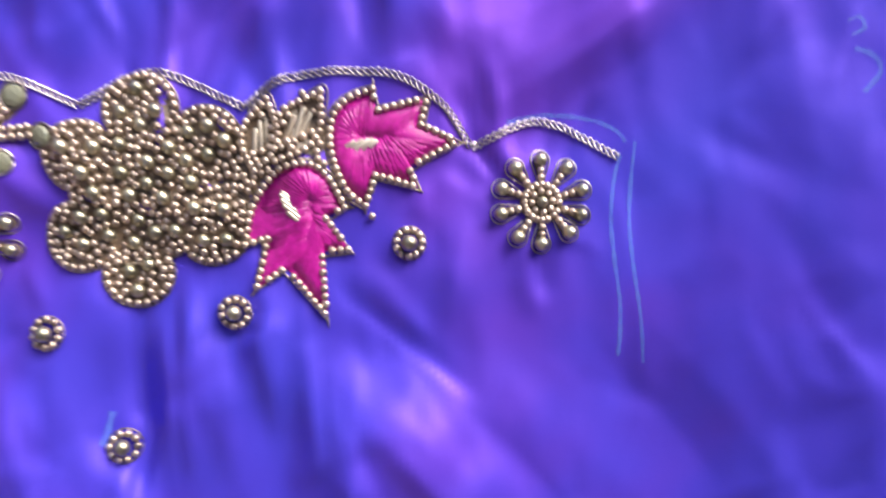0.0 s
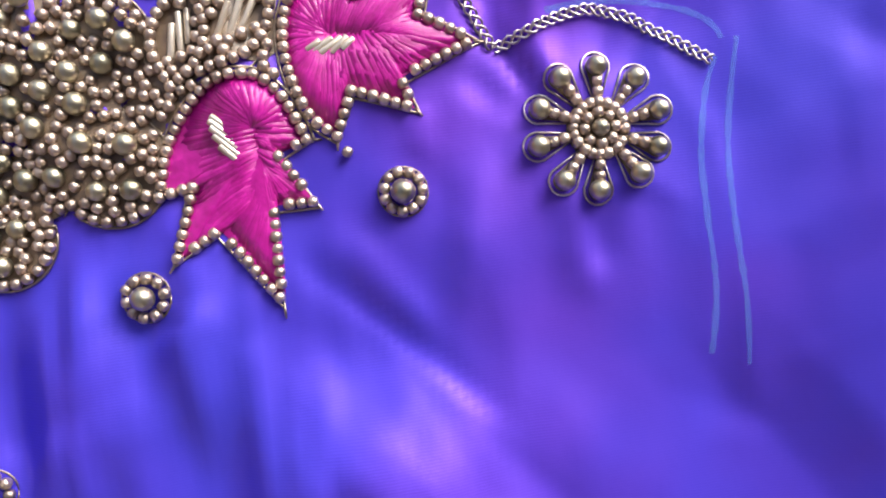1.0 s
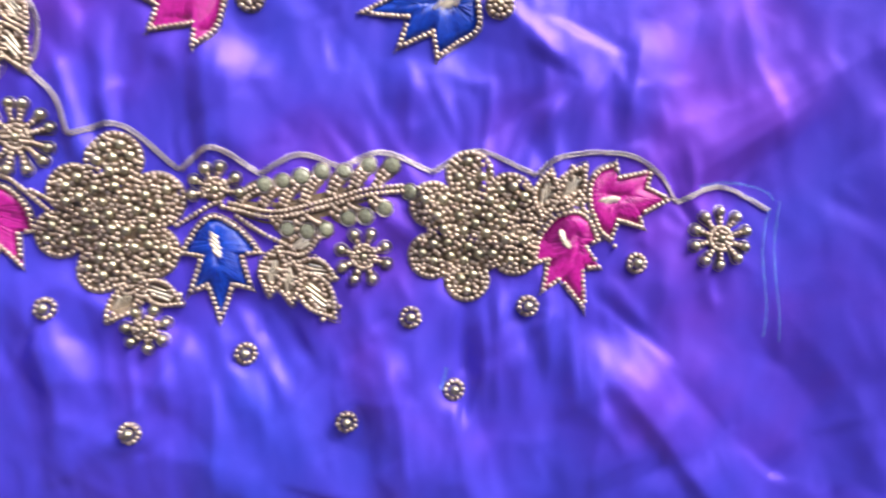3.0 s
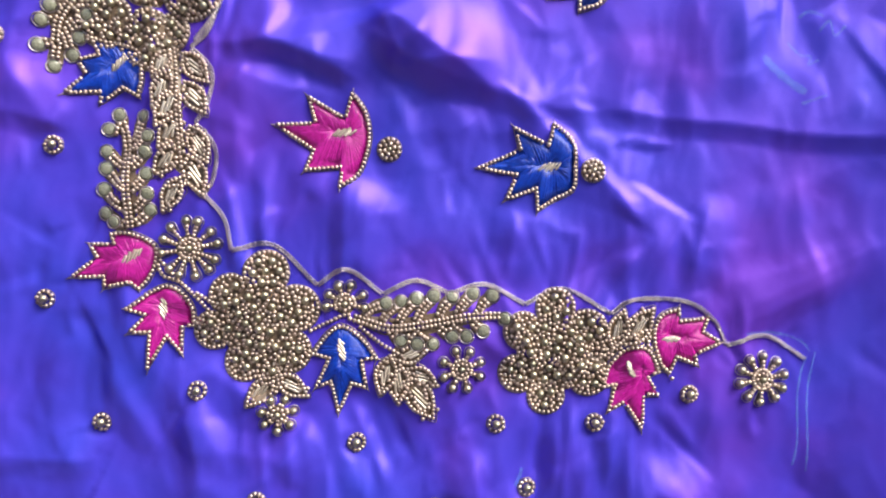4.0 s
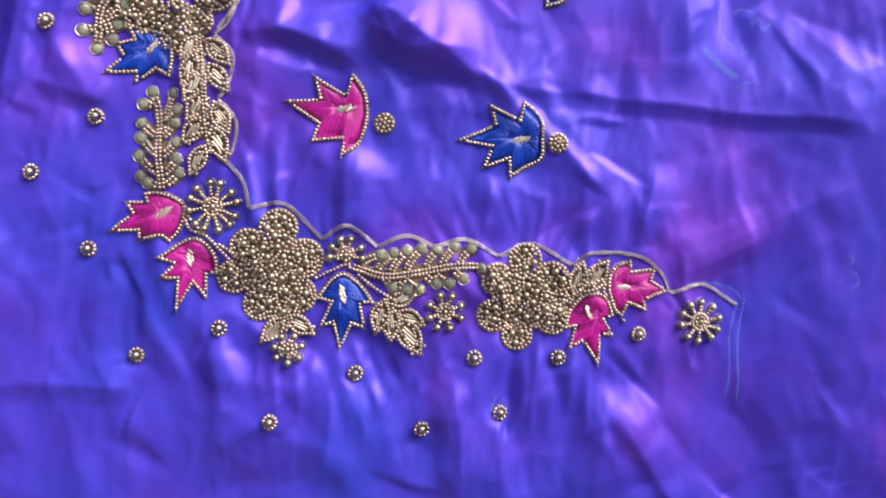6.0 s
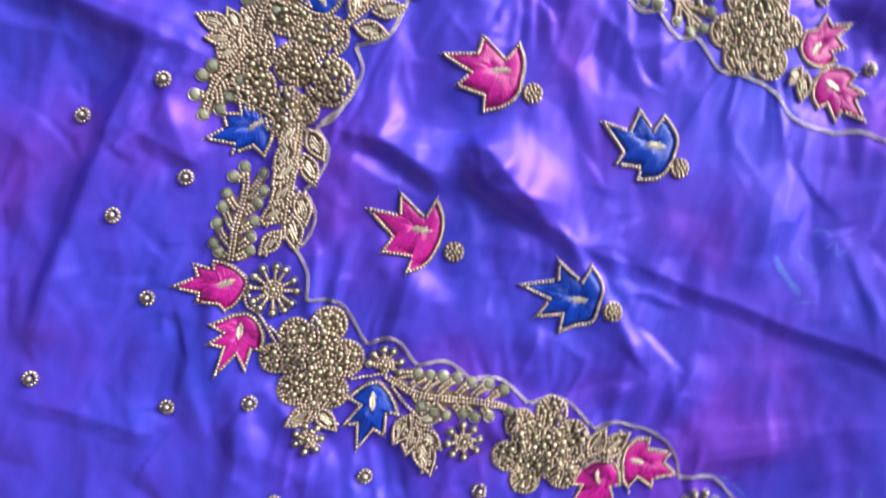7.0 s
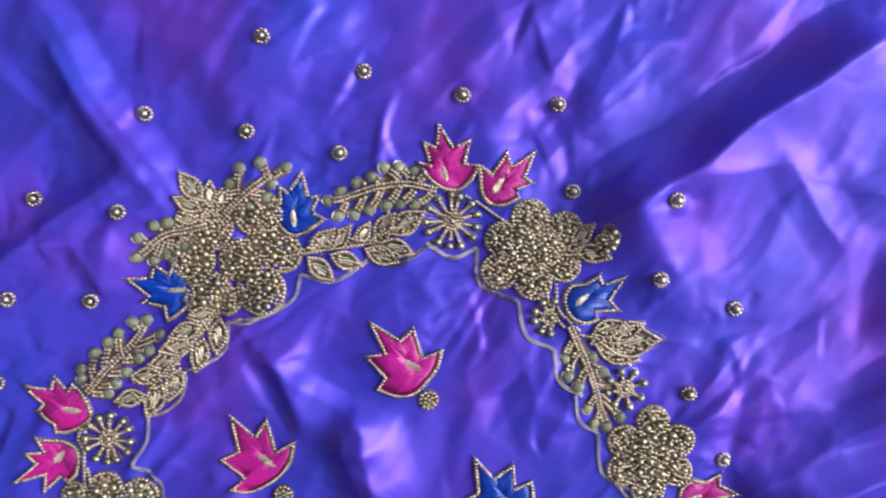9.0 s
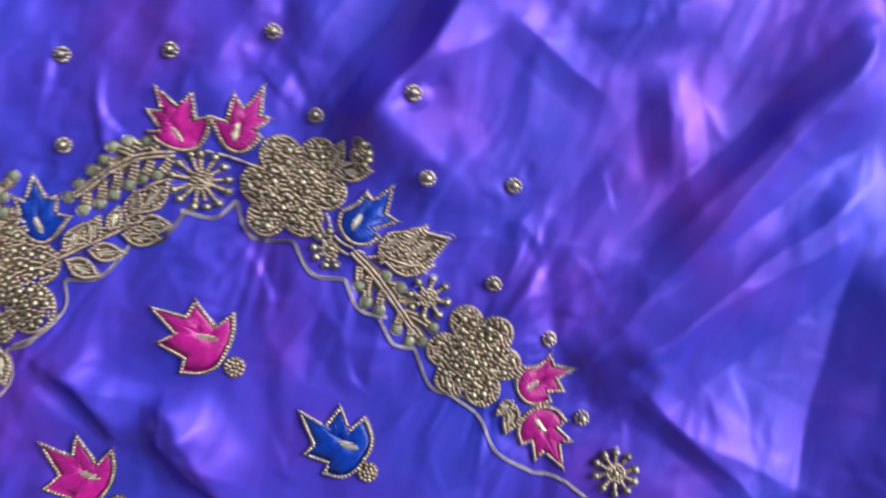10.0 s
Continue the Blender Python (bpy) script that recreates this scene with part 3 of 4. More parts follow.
def stitched_leaf(colour, points, back, tubes=None):
    """A satin-stitched leaf with five points, edged with gold beads, metal tubes on its heart. points: tips and notches in turn; back: the round base; tubes: the ends of the row of tubes."""
    word, floss = COLOURS[colour]
    corners = [Vector(p) for p in pairs_of(*points)]
    behind = [Vector(p) for p in pairs_of(*back)]
    b, t = behind[2], corners[4]
    d = t - b
    bx, by = b

    def spot(u, v):
        return b + d * u + Vector((-d.y, d.x)) * v

    ob = thing("leaf_motif", bx, by, f"{word} satin-stitched five-pointed leaf edged with gold beads", "embroidered leaf", "stitched leaves on the cloth")
    # edge: straight-sided points, rounded base
    edge = path_of(corners, sharp=True, step=0.5)
    base = path_of([corners[-1], *behind, corners[0]], step=0.5)
    ring = edge[:-1] + base[:-1]
    # satin strands from the vein to the edge
    verts, faces = [], []
    o = ob.location / MM
    heart = spot(0.28, 0)
    for k, p in enumerate(ring):
        u = (p - b).dot(d) / d.length_squared
        foot = spot(min(0.72, 0.22 + max(0.0, u - 0.22) * 0.5), 0) + Vector((random.uniform(-0.6, 0.6), random.uniform(-0.6, 0.6)))
        way = [foot.lerp(p, s) for s in (0, 0.3, 0.65, 0.93)]
        ups = (0.72, 0.67, 0.5, -0.05)
        lift = random.uniform(-0.04, 0.04)
        tube(verts, faces, [on_cloth(q, h + lift) - o for q, h in zip(way, ups)], random.uniform(0.85, 1.0), 7)
    part("satin_fill", mesh_of("satin_fill", verts, faces, floss), ob, Matrix.Translation(ob.location), f"{word} floss")
    # backing so that no cloth shows between the strands
    mid = len(ring)
    verts = [(on_cloth(p, 0.25) - o) * MM for p in ring] + [(on_cloth(heart, 0.75) - o) * MM]
    part("backing", mesh_of("backing", verts, [(i, (i + 1) % mid, mid) for i in range(mid)], floss), ob, Matrix.Translation(ob.location))
    bugles(ob, *(tubes or (*spot(0.15, 0.0), *spot(0.37, 0.02))), d.length * 0.13, 5, 38, 1.2)
    bead_row(ob, edge, 2.05)
    bead_row(ob, base, 2.05)
    out = [p + (p - heart).normalized() * 1.35 for p in ring]
    wire(ob, out + [out[0]], 0.25, 0.3)
    # loose tails of wire at the points
    for c in (corners[0], corners[2], corners[4], corners[6], corners[8]):
        e = c + (c - heart).normalized() * random.uniform(2.0, 3.2)
        wire(ob, [c, c.lerp(e, 0.6), e], 0.3, 0.5)
    return ob


def ground(parent, pts, up):
    """A scrap of gold-brown stitching under the beads, inside a closed way."""
    o = on_cloth(pts[0], 0)
    mid = sum(pts, Vector((0, 0))) / len(pts)
    n = len(pts)
    verts = [(on_cloth(p, up * 0.6) - o) * MM for p in pts] + [(on_cloth(mid.lerp(p, 0.5), up) - o) * MM for p in pts] + [(on_cloth(mid, up) - o) * MM]
    faces = [(i, (i + 1) % n, n + (i + 1) % n, n + i) for i in range(n)] + [(n + i, n + (i + 1) % n, 2 * n) for i in range(n)]
    part("stitched_ground", mesh_of("stitched_ground", verts, faces, BACKING), parent, Matrix.Translation(o * MM), "gold-brown stitching")


def round_way(x, y, r, n=28):
    return [Vector((x + r * math.cos(6.28319 * k / n), y + r * math.sin(6.28319 * k / n))) for k in range(n)]


def button(x, y):
    ob = thing("bead_button", x, y, "round gold bead button sewn beside a leaf", "bead button", "bead buttons")
    ground(ob, round_way(x, y, 5.4), 0.4)
    pearl(ob, x, y, 0.2, 0.6)
    for rad, n in ((2.4, 6), (4.6, 12)):
        for k in range(n):
            a = 2 * math.pi * (k + 0.3) / n
            seed(ob, x + rad * math.cos(a), y + rad * math.sin(a), math.degrees(a) + 90, 0.35 if rad < 3 else 0, 0.7)
    wire(ob, [Vector((x + 5.8 * math.cos(a), y + 5.8 * math.sin(a))) for a in np.linspace(0, 2 * math.pi, 30)], 0.25, 0.3)


def rosette(x, y):
    ob = thing("bead_rosette", x, y, "small rosette of gold beads round one pearl", "bead rosette", "rosettes scattered over the cloth")
    pearl(ob, x, y, 0.5, random.uniform(1.1, 1.18))
    n, a0 = random.choice((10, 10, 11, 11)), random.uniform(0, 1)
    for k in range(n):
        a = 2 * math.pi * (k + a0) / n
        r = 3.45 + random.uniform(-0.15, 0.2)
        seed(ob, x + r * math.cos(a), y + r * math.sin(a), math.degrees(a) + random.choice((0, 90)), 0, 0.62)
    wire(ob, [Vector((x + 4.4 * math.cos(a), y + 4.4 * math.sin(a))) for a in np.linspace(0, 2 * math.pi, 24)], 0.2, 0.15)


def star(x, y, reach, rays, first=0.0, sweep=360.0, label="ray star of gold beads tipped with pearls"):
    """Rays of seed beads with a pearl at each end, looped with wire."""
    ob = thing("bead_star", x, y, label, "bead star", "beaded stars")
    ground(ob, round_way(x, y, reach * 0.42), 0.4)
    pearl(ob, x, y, 0.9, 0.8)
    for k in range(8):
        a = 2 * math.pi * k / 8
        seed(ob, x + 2.75 * math.cos(a), y + 2.75 * math.sin(a), math.degrees(a), 0.6, 0.66)
    for k in range(rays):
        a = radians(first + sweep * k / (rays if sweep > 359 else max(1, rays - 1)) + random.gauss(0, 2))
        c, s = math.cos(a), math.sin(a)
        end = (reach - 2.5) * random.uniform(0.96, 1.03)
        loop = [Vector((x + end * c + 2.6 * math.cos(a + b), y + end * s + 2.6 * math.sin(a + b))) for b in np.linspace(-2.1, 2.1, 12)]
        foot = Vector((x + 3 * c, y + 3 * s))
        ray = wire(ob, [foot, *loop, foot], 0.23, 0.35, WIRE, "ray")
        ground(ray, [foot, *[p.lerp(Vector((x + end * c, y + end * s)), 0.3) for p in loop]], 0.3)
        pearl(ray, x + end * c, y + end * s, 0.1, 0.95)
        r = 4.6
        while r < end - 2.1:
            seed(ray, x + r * c, y + r * s, math.degrees(a) + 90, 0.35, 0.5)
            if r < 5:
                seed(ray, x + r * math.cos(a + 0.3), y + r * math.sin(a + 0.3), math.degrees(a) + 90, 0.2, 0.55)
            r += 1.9
    return ob


def bead_leaf(bx, by, tx, ty, wide=0.50):
    """A pointed leaf: one row of beads round a few long metal tubes on gold-brown stitching."""
    b, t = Vector((bx, by)), Vector((tx, ty))
    d = t - b
    side = Vector((-d.y, d.x)) * wide * 0.5
    ob = thing("bead_leaf", bx, by, "pointed leaf outlined in gold beads and filled with metal tubes", "beaded leaf", "beaded leaves")
    ground(ob, path_of([b, b + d * 0.28 + side * 0.85, b + d * 0.6 + side * 0.95, t, b + d * 0.6 - side * 0.95, b + d * 0.28 - side * 0.85], closed=True, step=1.5)[:-1], 0.45)
    heading = math.degrees(math.atan2(d.y, d.x))
    gap = min(1.5, side.length * 0.36)
    for k, (u, v) in enumerate(((0.42, 0.8), (0.50, 0.0), (0.58, -0.8))):
        p = b + d * u + side.normalized() * gap * v
        ln = d.length * (0.46 if abs(v) < 0.5 else 0.34) * random.uniform(0.9, 1.05)
        m = Matrix.Translation(place(p.x, p.y, 1.1)) @ pose(0, 0, 0, random.uniform(0, 60), random.gauss(0, 4), heading + 11 + random.gauss(0, 5))
        part("metal_tube", BUGLE_MESH, ob, m @ Matrix.Diagonal((ln, 1.15, 1.15, 1)))
        for w in (-0.3, 0.0, 0.3):
            take(p.x + d.normalized().x * ln * w, p.y + d.normalized().y * ln * w, 0.7)
    for s in (1, -1):
        bead_row(ob, path_of([b, b + d * 0.28 + side * s * 0.85, b + d * 0.6 + side * s * 0.95, t], step=0.5), 2.0, 0.5, 0.72)
    for _ in range(90):
        u, v = random.uniform(0.06, 0.9), random.uniform(-0.8, 0.8) * math.sin(math.pi * random.uniform(0.2, 0.8))
        p = b + d * u + side * v
        seed(ob, p.x, p.y, heading, 0.2, 0.76)
    wire(ob, path_of([b, b + d * 0.3 + side * 1.3, t + d * 0.1, b + d * 0.3 - side * 1.3, b], step=0.8), 0.2, 0.25)
    return ob


def cut_stone(parent, x, y, r=2.35):
    """A faceted pale stone in a thread loop."""
    if not free(x, y, r * 0.6):
        return
    take(x, y, r)
    global STONE_MESH
    if STONE_MESH is None:
        n = 10
        verts = [Vector((2.3 * math.cos(6.2832 * k / n), 2.3 * math.sin(6.2832 * k / n), 0.3)) * MM for k in range(n)]
        verts += [Vector((1.9 * math.cos(6.2832 * (k + 0.5) / n), 1.9 * math.sin(6.2832 * (k + 0.5) / n), 1.0)) * MM for k in range(n)]
        verts += [Vector((0.95 * math.cos(6.2832 * k / 5), 0.95 * math.sin(6.2832 * k / 5), 1.35)) * MM for k in range(5)]
        faces = []
        for k in range(n):
            faces += [(k, (k + 1) % n, n + k), ((k + 1) % n, n + (k + 1) % n, n + k)]
            j = 2 * n + (k // 2)
            faces.append((n + k, n + (k + 1) % n, j) if k % 2 == 0 else (n + k, n + (k + 1) % n, 2 * n + (k // 2 + 1) % 5))
            if k % 2:
                faces.append((n + k, 2 * n + (k // 2 + 1) % 5, j))
        faces += [tuple(2 * n + k for k in range(5)), tuple(range(n))[::-1]]
        STONE_MESH = mesh_of("cut_stone", verts, faces, STONE, True)
    m = tilt(x, y, random.uniform(0, 90)) @ pose(0, 0, 0, random.gauss(0, 6), random.gauss(0, 6), 0)
    part("cut_stone", STONE_MESH, parent, m @ Matrix.Scale(r / 2.3, 4), "pale green cut stone")
    wire(parent, [Vector((x + (r + 0.3) * math.cos(a), y + (r + 0.3) * math.sin(a))) for a in np.linspace(0, 6.2832, 18)], 0.34, 0.6, WIRE, "bezel")


def fern(stem_xy, stone_xy, label="beaded fern sprig with pale green cut stones"):
    """A bead stem with slanting side rows of beads that end in stones."""
    stem = path_of(pairs_of(*stem_xy), step=0.5)
    ob = thing("fern_sprig", stem[0].x, stem[0].y, label, "beaded fern", "fern sprigs")
    for w in (-1.1, 1.1):
        for x, y, a in along(stem, 2.05):
            seed(ob, x - w * math.sin(radians(a)), y + w * math.cos(radians(a)), a, 0.3, 0.7)
    half = [4.8 * math.sin(math.pi * (0.12 + 0.8 * i / (len(stem) - 1))) for i in range(len(stem))]
    normal = [(stem[min(i + 1, len(stem) - 1)] - stem[max(i - 1, 0)]).normalized() for i in range(len(stem))]
    rim = [p + Vector((-n.y, n.x)) * h for p, n, h in zip(stem, normal, half)][::4] + [p - Vector((-n.y, n.x)) * h for p, n, h in zip(stem, normal, half)][::-4]
    ground(ob, rim, 0.12)
    arms = []
    for x, y in pairs_of(*stone_xy):
        end = Vector((x, y))
        k = min(range(len(stem)), key=lambda i: (stem[i] - end).length)
        back = int((stem[k] - end).length * 0.95 / 0.5)
        foot = stem[max(0, k - back)] if k < len(stem) - 1 or (stem[k] - end).length > 9 else stem[k]
        bend = foot.lerp(end, 0.5) + (foot.lerp(end, 0.5) - stem[k]) * 0.12
        way = path_of([foot, bend, end], step=0.5)
        arm = wire(ob, way, 0.3, 0.3, BACKING, "branch")
        run = (end - foot).normalized()
        aside = Vector((-run.y, run.x))
        ground(arm, path_of([foot, bend + aside * 2.9, end + aside * 3.1, end + run * 3.1, end - aside * 3.1, bend - aside * 2.9], closed=True, step=2.0)[:-1], 0.22)
        cut_stone(arm, x, y, random.uniform(2.8, 3.2))
        arms.append((arm, way, end))
    for arm, way, end in arms:
        for x, y, a in along(way, 2.0):
            if (Vector((x, y)) - end).length > 3.2:
                for w in (-1.15, 1.15):
                    seed(arm, x - w * math.sin(radians(a)), y + w * math.cos(radians(a)), a, 0.1, 0.66)
    return ob


def bead_string(*xy):
    pts = [(xy[i], xy[i + 1]) for i in range(0, len(xy), 2)]
    ob = thing("bead_string", pts[0][0], pts[0][1], "curved row of gold seed beads on the cloth", "bead row", "bead rows")
    bead_row(ob, path_of(pts, step=0.5), 2.15)


def bead_flower(label, *lobes):
    """A flower packed with pearls and seed beads; lobes are circles (x, y, radius), the last one its heart."""
    cs = [lobes[i:i + 3] for i in range(0, len(lobes), 3)]
    hx, hy, hr = cs[-1]
    ob = thing("bead_flower", hx, hy, label, "bead flower", "bead flowers")

    def depth(x, y):
        return max(r - math.hypot(x - a, y - b) for a, b, r in cs)

    for a, b, r in cs[:-1]:
        n = round(2 * math.pi * (r - 1.1) / 2.3)
        for k in range(n):
            w = 2 * math.pi * k / n
            x, y = a + (r - 1.1) * math.cos(w), b + (r - 1.1) * math.sin(w)
            if depth(x, y) < 1.6:
                seed(ob, x, y, math.degrees(w) + 90, 0, 0.74)
    lo = min(c[0] - c[2] for c in cs), min(c[1] - c[2] for c in cs)
    hi = max(c[0] + c[2] for c in cs), max(c[1] + c[2] for c in cs)
    mine = []
    for _ in range(6000):
        x, y = random.uniform(lo[0], hi[0]), random.uniform(lo[1], hi[1])
        if depth(x, y) > 4.4 and all((x - u) ** 2 + (y - v) ** 2 > 27.5 for u, v in mine) and free(x, y, 1.5):
            mine.append((x, y))
            pearl(ob, x, y, random.uniform(0, 0.5), random.uniform(0.88, 1.02))
    for _ in range(7000):
        x, y = random.uniform(lo[0], hi[0]), random.uniform(lo[1], hi[1])
        if depth(x, y) > 1.0:
            seed(ob, x, y, random.uniform(0, 180), random.uniform(0, 0.6), 0.80)
    # stitched ground under the beads and wire along the rim
    for k, (a, b, r) in enumerate(cs):
        ground(ob, round_way(a, b, r - 0.3), 0.35 + 0.06 * k)
        rim = [Vector((a + r * math.cos(w), b + r * math.sin(w))) for w in np.linspace(0, 2 * math.pi, 48)]
        run = []
        for p in rim + [rim[0]]:
            if depth(p.x, p.y) < 0.35:
                run.append(p)
            elif len(run) > 2:
                wire(ob, run, 0.28, 0.35)
                run = []
        if len(run) > 2:
            wire(ob, run, 0.28, 0.35)
    return ob


def chain_border(label, arcs):
    """Scallops of plaited metal cord; each arc runs start, bulge, end."""
    ob = thing("chain_border", arcs[0][0], arcs[0][1], label, "cord border")
    o = ob.location / MM
    for arc in arcs:
        pts = path_of([(arc[i], arc[i + 1]) for i in range(0, len(arc), 2)], step=0.45)
        verts, faces = [], []
        s = 0.0
        for phase in (0, 2.0944, 4.1888):
            strand, s = [], 0.0
            for i, p in enumerate(pts):
                d = (pts[min(i + 1, len(pts) - 1)] - pts[max(i - 1, 0)]).normalized()
                s += (p - pts[max(i - 1, 0)]).length
                w = s * 2 * math.pi / 5.4 + phase
                q = p + Vector((-d.y, d.x)) * (0.92 * math.sin(w) + random.uniform(-0.10, 0.10))
                strand.append(on_cloth(q, 0.62 + 0.26 * math.sin(2 * w)) - o)
            tube(verts, faces, strand, 0.25, 6)
        part("scallop", mesh_of("scallop", verts, faces, WIRE), ob, Matrix.Translation(ob.location))


def chalk_line(width, *xy):
    """A stroke of tailor's chalk lying on the cloth."""
    pts = path_of([(xy[i], xy[i + 1]) for i in range(0, len(xy), 2)], step=1.5)
    verts, faces = [], []
    for i, p in enumerate(pts):
        d = (pts[min(i + 1, len(pts) - 1)] - pts[max(i - 1, 0)]).normalized()
        w = width * 0.5 * random.uniform(0.55, 1.1)
        for k in (-1, 1):
            q = p + Vector((-d.y, d.x)) * w * k
            verts.append(on_cloth(q, 0.14) * MM)
        if i:
            faces.append((2 * i - 2, 2 * i, 2 * i + 1, 2 * i - 1))
    ob = new("chalk_mark", mesh_of("chalk_mark", verts, faces, CHALK))
    tagged(ob, "pale blue tailor's chalk line drawn on the silk", "chalk mark", "chalk marks")


# ---- stitched leaves ----
stitched_leaf("pink", (-34.8, 63.5, -37.8, 52, -55, 62.1, -51.7, 50, -70.3, 49, -52.7, 37.6, -56.3, 28, -39.1, 29.8, -40.3, 20.4),
              (-31.9, 26.4, -28, 36.1, -26.8, 45.2, -28.4, 54.3, -31.9, 60.4))
stitched_leaf("blue", (60.5, 50.9, 57.8, 40.5, 42.1, 49, 45, 38.5, 24.9, 30.1, 43.4, 26.8, 38.2, 15.1, 52.4, 20.4, 53.1, 10.2),
              (61, 15.3, 70.3, 20.8, 70.8, 31.6, 70.1, 40.9, 65.5, 47.2))
stitched_leaf("pink", (-13.4, 160.4, -17.9, 149.3, -33.9, 158.2, -33.8, 148.1, -53.2, 142.8, -34.5, 137.1, -41.1, 128.1, -24.5, 127.2, -22.6, 118.9),
              (-12.7, 124.3, -7, 132.3, -7, 143.6, -7.7, 148.9, -9.4, 154.2))
stitched_leaf("blue", (77.3, 144, 73.5, 134.1, 63, 143.3, 60.7, 130.2, 44.1, 131.1, 60.4, 118.2, 58, 110.8, 72.9, 112.7, 72.8, 105.8),
              (82.1, 108.8, 87.2, 115.7, 88.8, 125.9, 87.8, 134.1, 82.7, 140.1))
stitched_leaf("pink", (-145.7, -2.6, -144.4, -7.1, -155.7, -6.9, -152.2, -13.2, -164.4, -22.5, -149.3, -22, -148.9, -27.1, -136.9, -24.4, -132.9, -27.5),
              (-128.3, -22.5, -125.4, -14.5, -125.7, -8.1, -132, -3.8, -139.3, -1.8))
stitched_leaf("pink", (-137.6, -36.7, -128.9, -39.7, -136.5, -47.6, -127.7, -47.6, -128.9, -64.9, -120.4, -49.4, -113.9, -57.8, -113.8, -44.7, -108.5, -44.9),
              (-108.5, -36.7, -113, -29.6, -119.6, -26.4, -127.1, -29.2, -132.5, -33.3))
stitched_leaf("blue", (-52.9, -58.2, -45, -60, -51.5, -74, -44.4, -71.4, -40.9, -86.4, -34.7, -72.1, -27.7, -74.5, -30.4, -60.5, -23.4, -60.7),
              (-27.5, -54.4, -32.5, -49, -39.4, -45.1, -45.6, -48.6, -50, -54))
stitched_leaf("pink", (85.7, -74.4, 91.5, -73.1, 87.8, -85.7, 95.5, -81.2, 104.6, -94.9, 104.9, -78, 112.2, -78.2, 106.7, -69.3, 112.1, -67.3),
              (110.8, -63.7, 108.4, -58.9, 103.9, -55.4, 95.9, -56.5, 88.6, -64.5), (97.9, -62.4, 98.9, -69))
stitched_leaf("pink", (117.5, -67.4, 120.9, -59.8, 131.4, -64, 129.5, -58.6, 143.1, -53.2, 133.7, -47.9, 136.1, -41.2, 122.8, -43, 122.3, -37.4),
              (116.2, -39, 112.1, -42.5, 110.2, -48.2, 110.6, -55.7, 113.3, -63.4), (114.4, -51.2, 122, -51.8))
stitched_leaf("blue", (-154.7, 88.1, -151.5, 80.7, -161.4, 78.4, -157.6, 71.9, -166.6, 62.5, -150.4, 63.8, -151.2, 58.5, -141.1, 65.8, -134, 61.9),
              (-132.6, 68.7, -132.6, 76.7, -134.7, 82.7, -141.8, 85.6, -149, 86.6))
stitched_leaf("blue", (-140.2, 148.8, -134.2, 151.7, -143.2, 160.7, -137.4, 160.8, -140.6, 174.8, -128, 167.2, -124.4, 172.2, -121.2, 162.7, -113.1, 165.5),
              (-114, 158.6, -115.7, 151.4, -119.5, 146.1, -125.8, 144.7, -133, 146.1))
stitched_leaf("pink", (-98.1, 226, -92.3, 229.2, -104.2, 235.6, -97.3, 238.6, -105.7, 248.2, -91, 245, -87.5, 254.5, -80.4, 243.2, -73.9, 248.4),
              (-71.6, 240.8, -71.9, 232.2, -77.1, 226.5, -84.8, 224.1, -92.2, 224.3))
stitched_leaf("pink", (-73.5, 248.9, -65.1, 250.6, -68, 265, -60.2, 260.6, -57.4, 276.7, -51.4, 262.4, -45.9, 263.4, -50.1, 254, -45.6, 252.3),
              (-48, 244.3, -52.3, 239.5, -58.2, 238.5, -63.9, 240.9, -68.7, 245.1))
stitched_leaf("blue", (11.7, 239.3, 16.5, 245.6, 18.2, 253.8, 23.5, 251.8, 28.9, 264.2, 32.6, 249, 40.3, 248.5, 30.7, 238.3, 35.6, 236.3),
              (32, 230.3, 25.6, 227, 18.8, 228, 14.2, 231.2, 11.8, 235.7))
stitched_leaf("pink", (142.6, 211.6, 148.8, 215.1, 152.3, 225, 156.9, 220.3, 168.3, 224.3, 161.6, 214.9, 168.4, 210.5, 160.8, 205.6, 164.9, 202.1),
              (160.6, 197.6, 153.2, 195.3, 146.2, 197.9, 142.5, 202.5, 141.9, 207.2))
stitched_leaf("pink", (162.5, 173.2, 167.2, 177.2, 173.7, 169, 175.6, 175.3, 188.8, 172.9, 181, 183.8, 186, 188.2, 175.8, 190.7, 177.5, 196.6),
              (170.7, 198.9, 162.9, 196.9, 158.6, 192.2, 156.1, 186.3, 157.6, 178.4))

# ---- buttons and rosettes ----
button(-17.3, 38.2)
button(79.8, 29.3)
button(1.4, 135.6)
button(94.0, 118.2)
for i in range(0, len(ROSETTES), 2):
    rosette(ROSETTES[i], ROSETTES[i + 1])

# ---- stars ----
star(163.3, -71.1, 13.6, 10, 12)
star(-109.7, -8.9, 15.5, 12, 10)
star(-37.9, -34.8, 11.5, 6, -8, 196, "half star of gold bead rays tipped with pearls")
star(17.4, -65.8, 12.0, 8, 20)
star(-69.0, -86.5, 10.0, 7, 12)
star(-62.1, 216.3, 17.1, 13, 5)
star(16.2, 218.2, 12.0, 6, 125, 190, "half star of gold bead rays tipped with pearls")
star(75.4, 220.2, 13.3, 8, 15)
star(3.6, 269, 9.5, 6, -20, 130, "half star of gold bead rays tipped with pearls")
star(215.9, 185.0, 13.6, 10, 5)

# ---- ferns ----

